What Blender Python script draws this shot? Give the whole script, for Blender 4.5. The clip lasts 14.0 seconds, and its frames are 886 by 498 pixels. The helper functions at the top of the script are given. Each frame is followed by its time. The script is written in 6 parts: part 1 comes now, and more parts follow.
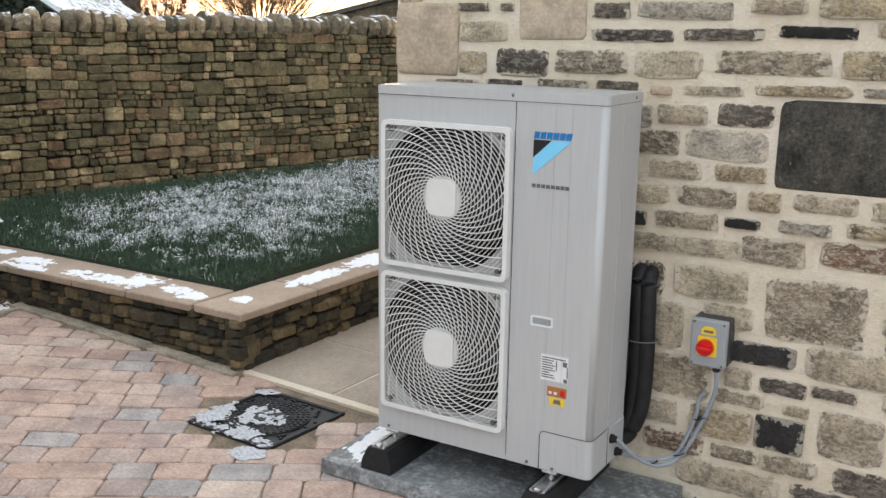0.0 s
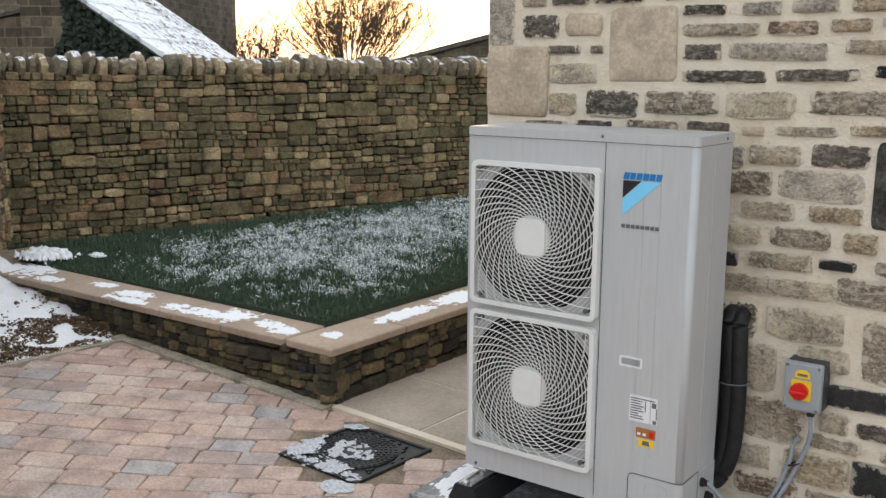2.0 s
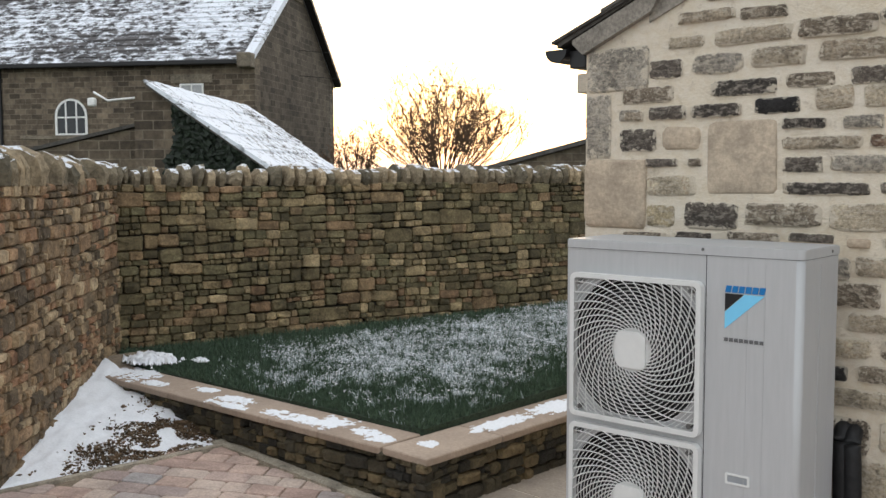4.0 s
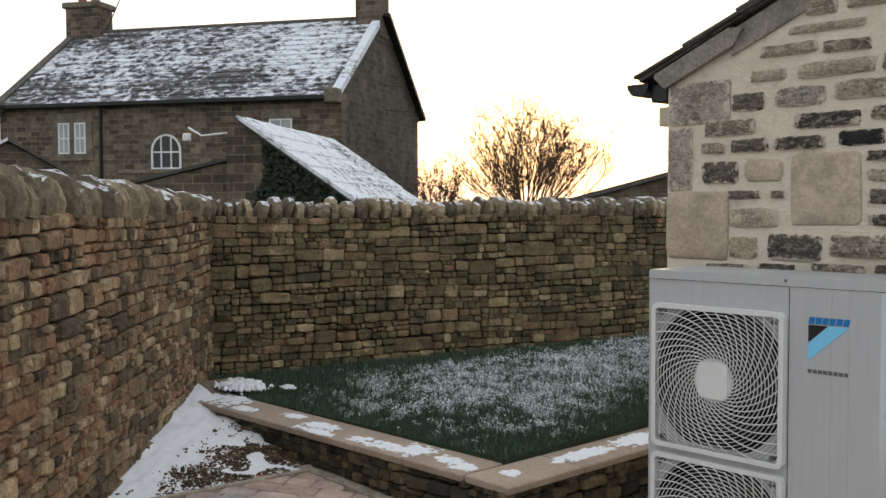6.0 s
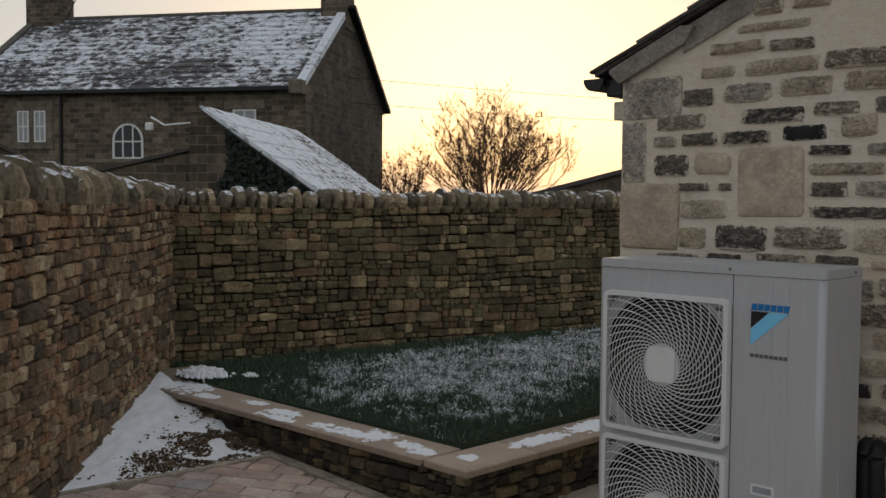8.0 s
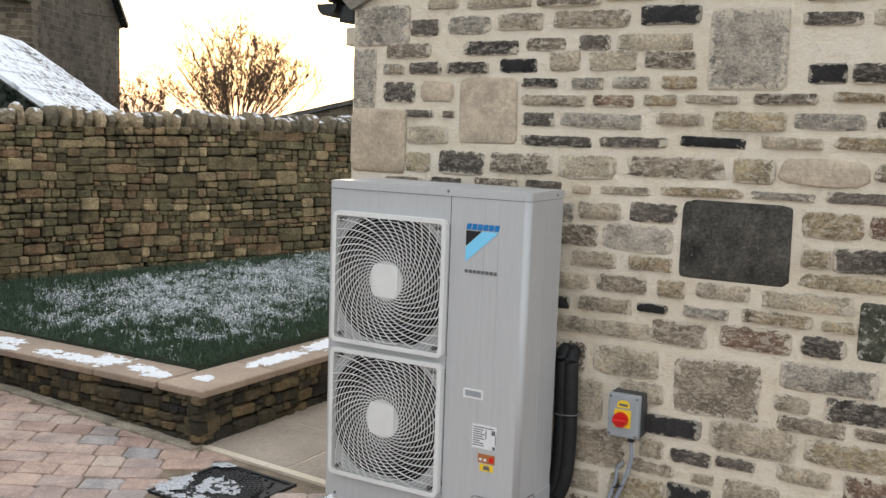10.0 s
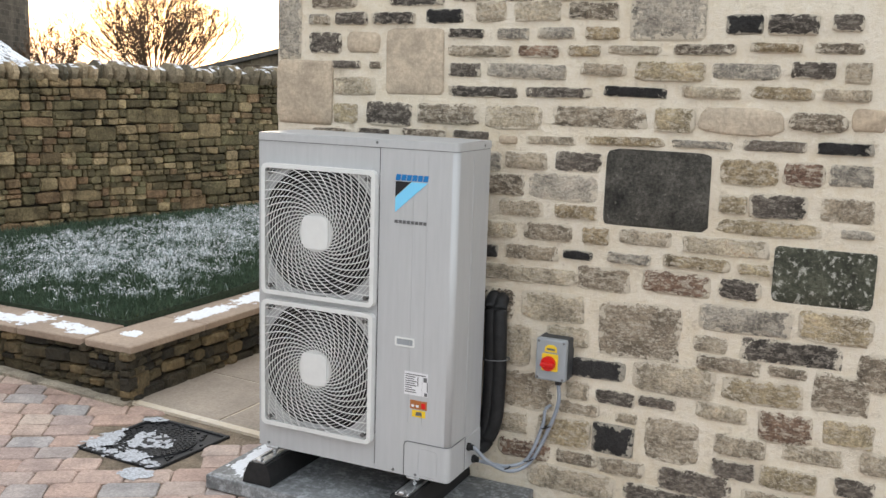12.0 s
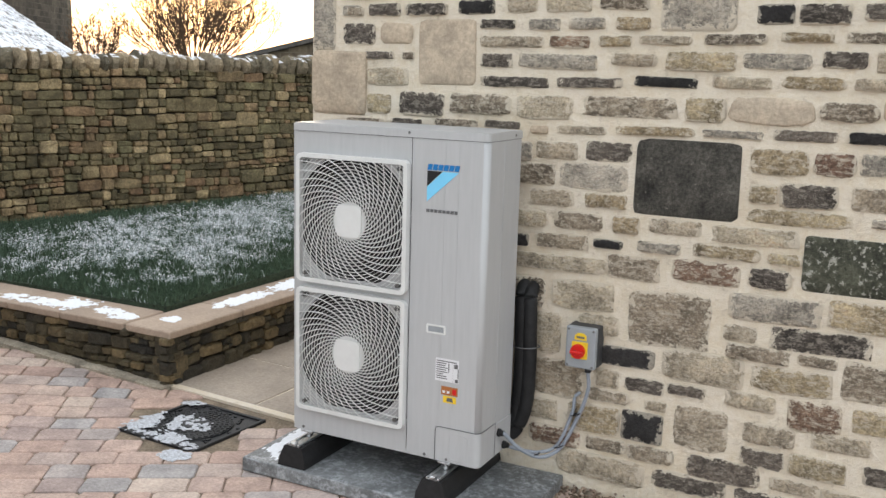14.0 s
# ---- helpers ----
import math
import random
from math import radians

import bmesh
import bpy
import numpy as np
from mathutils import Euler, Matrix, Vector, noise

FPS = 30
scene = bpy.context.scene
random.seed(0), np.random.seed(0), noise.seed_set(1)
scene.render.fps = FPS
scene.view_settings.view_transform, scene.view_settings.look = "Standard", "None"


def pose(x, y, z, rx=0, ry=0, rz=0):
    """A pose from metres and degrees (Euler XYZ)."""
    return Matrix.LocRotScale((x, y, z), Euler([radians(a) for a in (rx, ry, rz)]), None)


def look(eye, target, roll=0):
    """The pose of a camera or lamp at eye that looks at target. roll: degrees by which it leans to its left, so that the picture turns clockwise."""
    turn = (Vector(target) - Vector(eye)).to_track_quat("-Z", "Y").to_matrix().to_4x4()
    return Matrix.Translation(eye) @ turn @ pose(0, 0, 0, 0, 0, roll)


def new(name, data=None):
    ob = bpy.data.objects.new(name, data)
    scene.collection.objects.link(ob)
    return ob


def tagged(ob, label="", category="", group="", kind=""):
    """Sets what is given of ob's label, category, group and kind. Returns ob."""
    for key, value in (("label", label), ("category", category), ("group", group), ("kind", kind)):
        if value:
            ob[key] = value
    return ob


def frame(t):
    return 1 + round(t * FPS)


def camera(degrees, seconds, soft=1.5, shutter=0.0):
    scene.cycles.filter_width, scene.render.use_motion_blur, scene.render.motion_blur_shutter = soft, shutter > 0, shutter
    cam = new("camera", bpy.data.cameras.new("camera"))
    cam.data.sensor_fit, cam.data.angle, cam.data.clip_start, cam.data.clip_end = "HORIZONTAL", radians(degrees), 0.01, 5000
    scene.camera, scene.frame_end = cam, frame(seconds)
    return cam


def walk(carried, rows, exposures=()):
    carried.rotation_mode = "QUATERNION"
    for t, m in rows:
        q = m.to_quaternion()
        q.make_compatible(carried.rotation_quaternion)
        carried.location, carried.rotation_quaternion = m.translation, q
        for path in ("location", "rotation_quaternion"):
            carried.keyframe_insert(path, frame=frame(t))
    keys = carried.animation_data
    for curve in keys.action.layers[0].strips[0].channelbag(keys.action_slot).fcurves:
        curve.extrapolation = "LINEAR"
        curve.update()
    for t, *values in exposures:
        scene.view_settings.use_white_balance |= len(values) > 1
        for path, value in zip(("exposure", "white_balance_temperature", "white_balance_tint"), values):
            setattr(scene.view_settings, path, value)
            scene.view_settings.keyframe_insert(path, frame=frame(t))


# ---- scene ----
cam = camera(49.1, 14.0)
PATH = [
    (0, (2.061, -2.976, 1.749), (1.062, -1.301, 1.305), 0.9),
    (0.5, (2.065, -2.995, 1.745), (1.055, -1.326, 1.305), 1.2),
    (1, (2.069, -3.011, 1.75), (1.017, -1.364, 1.327), 0.8),
    (1.5, (2.073, -3.027, 1.753), (0.967, -1.409, 1.356), 0.7),
    (2, (2.074, -3.025, 1.763), (0.92, -1.434, 1.393), 0.4),
    (2.5, (2.08, -3.032, 1.77), (0.868, -1.474, 1.449), 0.0),
    (3, (2.074, -3.044, 1.795), (0.81, -1.514, 1.546), -0.3),
    (3.2, (2.072, -3.048, 1.797), (0.792, -1.527, 1.577), -0.3),
    (5.3, (2.109, -3.116, 1.808), (0.728, -1.674, 1.688), -0.2),
    (5.5, (2.136, -3.121, 1.801), (0.736, -1.697, 1.691), -0.3),
    (6, (2.142, -3.148, 1.799), (0.698, -1.767, 1.706), -0.2),
    (6.5, (2.144, -3.156, 1.797), (0.679, -1.798, 1.716), 0.2),
    (7, (2.173, -3.182, 1.791), (0.714, -1.817, 1.714), 0.2),
    (7.5, (2.207, -3.199, 1.786), (0.776, -1.805, 1.701), 0.3),
    (8, (2.233, -3.212, 1.78), (0.842, -1.779, 1.674), 0.4),
    (8.5, (2.271, -3.218, 1.773), (0.964, -1.711, 1.634), 0.8),
    (9, (2.282, -3.208, 1.777), (1.105, -1.601, 1.6), 1.1),
    (9.2, (2.307, -3.229, 1.773), (1.174, -1.592, 1.584), 1.5),
    (11.3, (2.391, -3.284, 1.77), (1.568, -1.49, 1.447), 1.5),
    (11.5, (2.392, -3.293, 1.771), (1.567, -1.502, 1.441), 1.7),
    (12, (2.377, -3.309, 1.772), (1.55, -1.52, 1.431), 1.8),
    (12.5, (2.366, -3.332, 1.782), (1.529, -1.551, 1.424), 1.6),
    (13, (2.37, -3.337, 1.789), (1.52, -1.565, 1.417), 1.7),
    (13.5, (2.388, -3.343, 1.789), (1.518, -1.581, 1.418), 1.8),
    (14, (2.42, -3.347, 1.788), (1.528, -1.596, 1.419), 1.6),
]
EXPOSURES = [(0, 0.37), (3, 0.11), (5.5, -0.12), (6, -0.36), (6.5, -0.7), (7.5, -1.03), (8.2, -1.28), (8.6, -1.06), (9, -0.5), (11.5, 0.41), (14, 0.41)]
walk(cam, [(t, look(eye, target, roll)) for t, eye, target, roll in PATH], EXPOSURES)

# ---- light: low winter sun behind the bare tree, bright hazy sky ----
world = bpy.data.worlds.new("winter_sky")
scene.world = world
world.use_nodes = True
wn = world.node_tree.nodes
sky = wn.new("ShaderNodeTexSky")
sky.sky_type, sky.sun_disc = "NISHITA", False
sky.sun_elevation, sky.sun_rotation = radians(5), radians(319)
sky.air_density, sky.dust_density, sky.ozone_density = 1.0, 3.0, 1.0
# thin high cloud over the clear sky
cloud = wn.new("ShaderNodeBackground")
cloud.inputs[0].default_value, cloud.inputs[1].default_value = (0.94, 0.97, 1.0, 1), 1.15
both = wn.new("ShaderNodeAddShader")
world.node_tree.links.new(sky.outputs[0], wn["Background"].inputs[0])
wn["Background"].inputs[1].default_value = 0.075
world.node_tree.links.new(wn["Background"].outputs[0], both.inputs[0])
world.node_tree.links.new(cloud.outputs[0], both.inputs[1])
world.node_tree.links.new(both.outputs[0], wn["World Output"].inputs[0])
sun_data = bpy.data.lights.new("sun", "SUN")
sun_data.energy, sun_data.angle, sun_data.color = 0.5, radians(12), (1.0, 0.82, 0.62)
sun = new("sun", sun_data)
sun.matrix_world = look((-65, 75, 12), (0, 0, 0))


# ---- materials ----
def nodes_of(name, rough=0.85, metal=0.0):
    m = bpy.data.materials.new(name)
    m.use_nodes = True
    n, l = m.node_tree.nodes, m.node_tree.links
    b = n["Principled BSDF"]
    b.inputs["Roughness"].default_value, b.inputs["Metallic"].default_value = rough, metal
    b.inputs["Specular IOR Level"].default_value = 0.35
    return m, n, l, b


def noise_node(n, l, scale, detail=6.0, rough=0.6, stretch=None, coord="world"):
    """Noise over world places, so that it does not stretch with a piece."""
    t = n.new("ShaderNodeTexNoise")
    t.inputs["Scale"].default_value, t.inputs["Detail"].default_value, t.inputs["Roughness"].default_value = scale, detail, rough
    g = n.new("ShaderNodeNewGeometry")
    if stretch:
        mp = n.new("ShaderNodeMapping")
        mp.inputs["Scale"].default_value = stretch
        l.new(g.outputs["Position"], mp.inputs["Vector"])
        l.new(mp.outputs["Vector"], t.inputs["Vector"])
    else:
        l.new(g.outputs["Position"], t.inputs["Vector"])
    return t


def ramp_node(n, l, source, stops):
    r = n.new("ShaderNodeValToRGB")
    e = r.color_ramp.elements
    while len(e) < len(stops):
        e.new(0.5)
    for k, (p, c) in zip(e, stops):
        k.position, k.color = p, (*c, 1)
    l.new(source, r.inputs[0])
    return r


def mix_node(n, l, kind, factor, a, b):
    m = n.new("ShaderNodeMix")
    m.data_type, m.blend_type = "RGBA", kind
    for index, v in ((0, factor), (6, a), (7, b)):
        if isinstance(v, bpy.types.NodeSocket):
            l.new(v, m.inputs[index])
        else:
            m.inputs[index].default_value = (*v, 1) if index else v
    return m.outputs[2]


def bump_node(n, l, b, height, strength, distance=0.01):
    u = n.new("ShaderNodeBump")
    u.inputs["Strength"].default_value, u.inputs["Distance"].default_value = strength, distance
    l.new(height, u.inputs["Height"])
    l.new(u.outputs[0], b.inputs["Normal"])


def scaled(n, l, socket, by):
    k = n.new("ShaderNodeMath")
    k.operation = "MULTIPLY"
    k.inputs[1].default_value = by
    l.new(socket, k.inputs[0])
    return k.outputs[0]


def stone_mat(name, stops, fine=55.0, coarse=9.0, light=None, light_cut=0.62, bump=0.6, rough=0.9, island=False, stretch=None, grain=0.6, smear=None, frost=0.0, soft=0.08, pits=0.0, lap=None):
    """Stone whose tone goes from piece to piece, with coarse staining, fine grain and specks of a lighter tone."""
    m, n, l, b = nodes_of(name, rough)
    if island:
        rnd = n.new("ShaderNodeNewGeometry").outputs["Random Per Island"]
    else:
        rnd = n.new("ShaderNodeObjectInfo").outputs["Random"]
    base = ramp_node(n, l, rnd, stops).outputs[0]
    big = noise_node(n, l, coarse, 5, 0.65, stretch)
    small = noise_node(n, l, fine, 8, 0.7, stretch)
    c = mix_node(n, l, "OVERLAY", grain, base, ramp_node(n, l, big.outputs[0], [(0.28, (0.12, 0.12, 0.12)), (0.72, (0.88, 0.87, 0.84))]).outputs[0])
    c = mix_node(n, l, "OVERLAY", grain, c, ramp_node(n, l, small.outputs[0], [(0.3, (0.15, 0.15, 0.15)), (0.7, (0.85, 0.85, 0.85))]).outputs[0])
    if light:
        spots = noise_node(n, l, fine * 0.5, 9, 0.75)
        mask = ramp_node(n, l, spots.outputs[0], [(light_cut, (0, 0, 0)), (light_cut + soft, (1, 1, 1))]).outputs[0]
        c = mix_node(n, l, "MIX", mask, c, light)
    if pits:
        # open pits and bedding lines in the face
        hole = noise_node(n, l, 42.0, 10, 0.8, (1, 1, 3.2))
        mask = ramp_node(n, l, hole.outputs[0], [(0.36, (pits, pits, pits)), (0.43, (0, 0, 0))]).outputs[0]
        c = mix_node(n, l, "MIX", mask, c, (0.025, 0.021, 0.017))
    if smear:
        # lime and weathering smeared over the face, along the bed of the stone
        wash = noise_node(n, l, 24.0, 10, 0.82, (1, 1, 2.4))
        mask = ramp_node(n, l, wash.outputs[0], [(0.515, (0, 0, 0)), (0.54, (0.65, 0.65, 0.65)), (0.66, (0.95, 0.95, 0.95))]).outputs[0]
        c = mix_node(n, l, "MIX", mask, c, smear)
    if lap:
        # lime mortar lapping raggedly over the rim of the stone
        at = n.new("ShaderNodeSeparateXYZ")
        l.new(n.new("ShaderNodeTexCoord").outputs["Object"], at.inputs[0])
        rim = []
        for axis, gain in ((0, 1.9), (2, 2.0)):
            a = n.new("ShaderNodeMath")
            a.operation = "ABSOLUTE"
            l.new(at.outputs[axis], a.inputs[0])
            k = n.new("ShaderNodeMath")
            k.operation = "MULTIPLY"
            k.inputs[1].default_value = gain
            l.new(a.outputs[0], k.inputs[0])
            rim.append(k)
        far = n.new("ShaderNodeMath")
        far.operation = "MAXIMUM"
        l.new(rim[0].outputs[0], far.inputs[0])
        l.new(rim[1].outputs[0], far.inputs[1])
        rag = n.new("ShaderNodeMath")
        rag.operation = "MULTIPLY_ADD"
        rag.inputs[1].default_value = 1.5
        l.new(noise_node(n, l, 30.0, 8, 0.72).outputs[0], rag.inputs[0])
        l.new(far.outputs[0], rag.inputs[2])
        mask = ramp_node(n, l, scaled(n, l, rag.outputs[0], 0.5), [(0.79, (0, 0, 0)), (0.815, (0.92, 0.92, 0.92))]).outputs[0]
        c = mix_node(n, l, "MIX", mask, c, lap)
    if frost:
        # thin snow that settled on the upper faces
        sep = n.new("ShaderNodeSeparateXYZ")
        l.new(n.new("ShaderNodeNewGeometry").outputs["Normal"], sep.inputs[0])
        lie = n.new("ShaderNodeMath")
        lie.operation = "MULTIPLY_ADD"
        lie.inputs[1].default_value = 0.55
        l.new(sep.outputs[2], lie.inputs[0])
        l.new(noise_node(n, l, 14.0, 8, 0.75).outputs[0], lie.inputs[2])
        mask = ramp_node(n, l, lie.outputs[0], [(frost, (0, 0, 0)), (frost + 0.07, (1, 1, 1))]).outputs[0]
        c = mix_node(n, l, "MIX", mask, c, (0.66, 0.68, 0.72))
    l.new(c, b.inputs["Base Color"])
    add = n.new("ShaderNodeMath")
    add.operation = "ADD"
    l.new(big.outputs[0], add.inputs[0])
    l.new(small.outputs[0], add.inputs[1])
    bump_node(n, l, b, add.outputs[0], bump, 0.012)
    return m


def plain_mat(name, colour, rough=0.5, metal=0.0, wear=0.08, scale=14.0, bump=0.05, stretch=None):
    m, n, l, b = nodes_of(name, rough, metal)
    t = noise_node(n, l, scale, 7, 0.65, stretch)
    low = tuple(max(0.0, v * (1 - 2 * wear)) for v in colour)
    high = tuple(min(1.0, v * (1 + wear)) for v in colour)
    l.new(ramp_node(n, l, t.outputs[0], [(0.3, low), (0.65, high)]).outputs[0], b.inputs["Base Color"])
    r = n.new("ShaderNodeMapRange")
    r.inputs["To Min"].default_value, r.inputs["To Max"].default_value = max(0.02, rough - 0.1), min(1, rough + 0.1)
    l.new(t.outputs[0], r.inputs["Value"])
    l.new(r.outputs[0], b.inputs["Roughness"])
    if bump:
        bump_node(n, l, b, t.outputs[0], bump, 0.004)
    return m


LICHEN = (0.5, 0.45, 0.36)
HOUSE = {
    "brown": stone_mat("brown_sandstone", [(0, (0.15, 0.122, 0.095)), (0.35, (0.3, 0.245, 0.185)), (0.7, (0.38, 0.32, 0.245)), (1, (0.47, 0.4, 0.3))], light=LICHEN, bump=1.0, grain=0.85, soft=0.02, pits=0.75, light_cut=0.585, fine=85, smear=(0.53, 0.46, 0.37), lap=(0.66, 0.585, 0.475)),
    "dark": stone_mat("dark_stone", [(0, (0.06, 0.052, 0.046)), (1, (0.15, 0.125, 0.105))], light=(0.36, 0.32, 0.27), light_cut=0.6, bump=1.0, grain=0.85, soft=0.02, pits=0.6, fine=85, smear=(0.29, 0.255, 0.215), lap=(0.66, 0.585, 0.475)),
    "black": stone_mat("sooty_stone", [(0, (0.022, 0.021, 0.021)), (1, (0.045, 0.042, 0.042))], light=(0.32, 0.3, 0.27), light_cut=0.68, bump=1.0, soft=0.02, fine=85, lap=(0.4, 0.36, 0.3)),
    "grey": stone_mat("grey_stone", [(0, (0.23, 0.21, 0.185)), (1, (0.4, 0.36, 0.31))], light=LICHEN, bump=1.0, grain=0.85, soft=0.02, pits=0.75, light_cut=0.585, fine=85, smear=(0.53, 0.46, 0.37), lap=(0.66, 0.585, 0.475)),
    "buff": stone_mat("buff_sandstone", [(0, (0.3, 0.23, 0.145)), (1, (0.4, 0.33, 0.22))], light=(0.55, 0.49, 0.38), bump=1.0, grain=0.85, soft=0.02, pits=0.75, light_cut=0.585, fine=85, smear=(0.53, 0.46, 0.37), lap=(0.66, 0.585, 0.475)),
    "pale": stone_mat("pale_sandstone", [(0, (0.42, 0.335, 0.25)), (1, (0.5, 0.42, 0.33))], light=(0.12, 0.1, 0.08), light_cut=0.68, bump=0.5, soft=0.02, grain=0.35),
    "russet": stone_mat("russet_stone", [(0, (0.17, 0.1, 0.075)), (1, (0.21, 0.14, 0.1))], light=LICHEN, bump=1.0, grain=0.85, soft=0.02, pits=0.75, light_cut=0.585, fine=85, smear=(0.53, 0.46, 0.37), lap=(0.66, 0.585, 0.475)),
    "slate": stone_mat("blue_grey_slab", [(0, (0.072, 0.068, 0.06)), (1, (0.072, 0.068, 0.06))], light=(0.26, 0.24, 0.2), light_cut=0.63, soft=0.02, fine=75, grain=0.9, pits=0.5, bump=1.0),
    "mossy": stone_mat("mossy_slab", [(0, (0.075, 0.078, 0.058)), (1, (0.075, 0.078, 0.058))], light=(0.42, 0.41, 0.36), light_cut=0.56, soft=0.02, fine=70, grain=0.9, pits=0.6, bump=1.0),
}
HOUSE_BULK = stone_mat("gable_rubble", [(0, (0.12, 0.1, 0.08)), (0.3, (0.28, 0.23, 0.175)), (0.7, (0.38, 0.32, 0.245)), (1, (0.45, 0.38, 0.29))], bump=1.0, grain=0.85, pits=0.75, fine=85, smear=(0.53, 0.46, 0.37), island=True)
MORTAR = stone_mat("lime_mortar", [(0, (0.73, 0.65, 0.535)), (1, (0.73, 0.65, 0.535))], fine=38, coarse=3.0, light=(0.54, 0.455, 0.345), light_cut=0.56, bump=1.0, grain=0.22, soft=0.12)
DRY = [(0.0, (0.08, 0.066, 0.038)), (0.2, (0.13, 0.11, 0.062)), (0.45, (0.18, 0.142, 0.08)), (0.62, (0.15, 0.135, 0.075)), (0.75, (0.215, 0.137, 0.08)), (0.9, (0.27, 0.21, 0.12)), (1.0, (0.4, 0.31, 0.185))]
DRYSTONE = stone_mat("dry_walling", DRY, fine=45, coarse=7, light=(0.34, 0.3, 0.21), light_cut=0.63, bump=1.0, grain=0.75)
DRYSTONE_BULK = stone_mat("dry_walling_bulk", DRY, fine=45, coarse=7, light=(0.34, 0.3, 0.21), light_cut=0.63, bump=1.0, grain=0.75, island=True)
# light tan stone of the side wall, orange sunlight worked into the tones
WARM = [(0.0, (0.085, 0.065, 0.045)), (0.2, (0.16, 0.118, 0.075)), (0.45, (0.225, 0.155, 0.092)), (0.6, (0.265, 0.145, 0.085)), (0.8, (0.31, 0.225, 0.135)), (1.0, (0.45, 0.35, 0.23))]
WARMSTONE = tuple(stone_mat(name, WARM, fine=45, coarse=7, light=(0.42, 0.35, 0.25), light_cut=0.6, bump=1.0, grain=0.75, island=k) for k, name in enumerate(("sunlit_tan_walling", "sunlit_tan_walling_bulk")))
COPE = stone_mat("cope_stone", [(0, (0.1, 0.088, 0.062)), (0.5, (0.21, 0.172, 0.118)), (1, (0.36, 0.28, 0.18))], fine=40, coarse=8, light=(0.42, 0.4, 0.35), light_cut=0.65, bump=1.0, frost=0.99)
WET = [(0.0, (0.026, 0.024, 0.02)), (0.4, (0.058, 0.05, 0.034)), (0.75, (0.098, 0.08, 0.048)), (1.0, (0.19, 0.14, 0.075))]
DAMP = tuple(stone_mat(name, WET, fine=45, coarse=7, light=(0.16, 0.15, 0.1), light_cut=0.66, bump=1.0, rough=0.75, island=k) for k, name in enumerate(("damp_walling", "damp_walling_bulk")))
JOINT = plain_mat("dark_joint", (0.03, 0.026, 0.02), 0.95, wear=0.3)
PAVE = [(0, (0.4, 0.285, 0.245)), (0.2, (0.52, 0.385, 0.325)), (0.4, (0.38, 0.3, 0.28)), (0.55, (0.53, 0.43, 0.37)), (0.72, (0.47, 0.345, 0.295)), (0.82, (0.36, 0.345, 0.345)), (0.92, (0.48, 0.34, 0.28)), (1, (0.41, 0.4, 0.405))]
PAVER = stone_mat("tumbled_paver", PAVE, fine=70, coarse=6, light=(0.58, 0.53, 0.49), light_cut=0.66, bump=0.3, grain=0.4)
PAVER_BULK = stone_mat("tumbled_paver_bulk", PAVE, fine=70, coarse=6, light=(0.58, 0.53, 0.49), light_cut=0.66, bump=0.3, grain=0.4, island=True)
BEDDING = stone_mat("jointing_sand", [(0, (0.22, 0.175, 0.13)), (1, (0.22, 0.175, 0.13))], fine=80)
FLAG = stone_mat("sandstone_flag", [(0, (0.33, 0.255, 0.2)), (1, (0.4, 0.315, 0.25))], fine=50, coarse=2, bump=0.15, grain=0.25)
CEMENT = stone_mat("cement_fillet", [(0, (0.36, 0.32, 0.26)), (1, (0.36, 0.32, 0.26))], fine=90)
SLAB = stone_mat("damp_concrete", [(0, (0.17, 0.18, 0.19)), (1, (0.17, 0.18, 0.19))], fine=45, coarse=4, rough=0.42, bump=0.15, light=(0.42, 0.44, 0.47), light_cut=0.5, soft=0.16)
SOIL = plain_mat("earth", (0.06, 0.05, 0.035), 0.95, wear=0.3)
FROSTED = plain_mat("frosted_grass_blade", (0.5, 0.57, 0.58), 0.7, wear=0.2, scale=40, bump=0)
GRASS = plain_mat("winter_grass", (0.075, 0.12, 0.075), 0.75, wear=0.45, scale=40, bump=0)
TURF = plain_mat("turf", (0.04, 0.06, 0.038), 0.95, wear=0.35, scale=60, bump=0.5)
SNOW = plain_mat("snow", (0.82, 0.84, 0.88), 0.7, wear=0.05, scale=60, bump=0.6)
THIN = plain_mat("thin_frost", (0.52, 0.54, 0.58), 0.75, wear=0.25, scale=90, bump=0.5)
FIELD = plain_mat("field", (0.07, 0.085, 0.05), 0.95, wear=0.3, scale=0.3)


# ---- mesh helpers ----
def mesh_from(name, verts, faces, smooth=False):
    me = bpy.data.meshes.new(name)
    me.from_pydata(verts, [], faces)
    me.update()
    if smooth:
        me.polygons.foreach_set("use_smooth", [True] * len(me.polygons))
    return me


def thing(name, verts, faces, material, parent=None, smooth=False):
    ob = new(name, mesh_from(name, verts, faces, smooth))
    ob.data.materials.append(material)
    ob.parent = parent
    return ob


def part(name, bm, material, parent=None, label="", smooth=False):
    me = bpy.data.meshes.new(name)
    bmesh.ops.recalc_face_normals(bm, faces=bm.faces)
    bm.to_mesh(me)
    bm.free()
    if smooth:
        me.polygons.foreach_set("use_smooth", [True] * len(me.polygons))
    me.materials.append(material)
    ob = new(name, me)
    ob.parent = parent
    if label:
        ob["label"] = label
    return ob


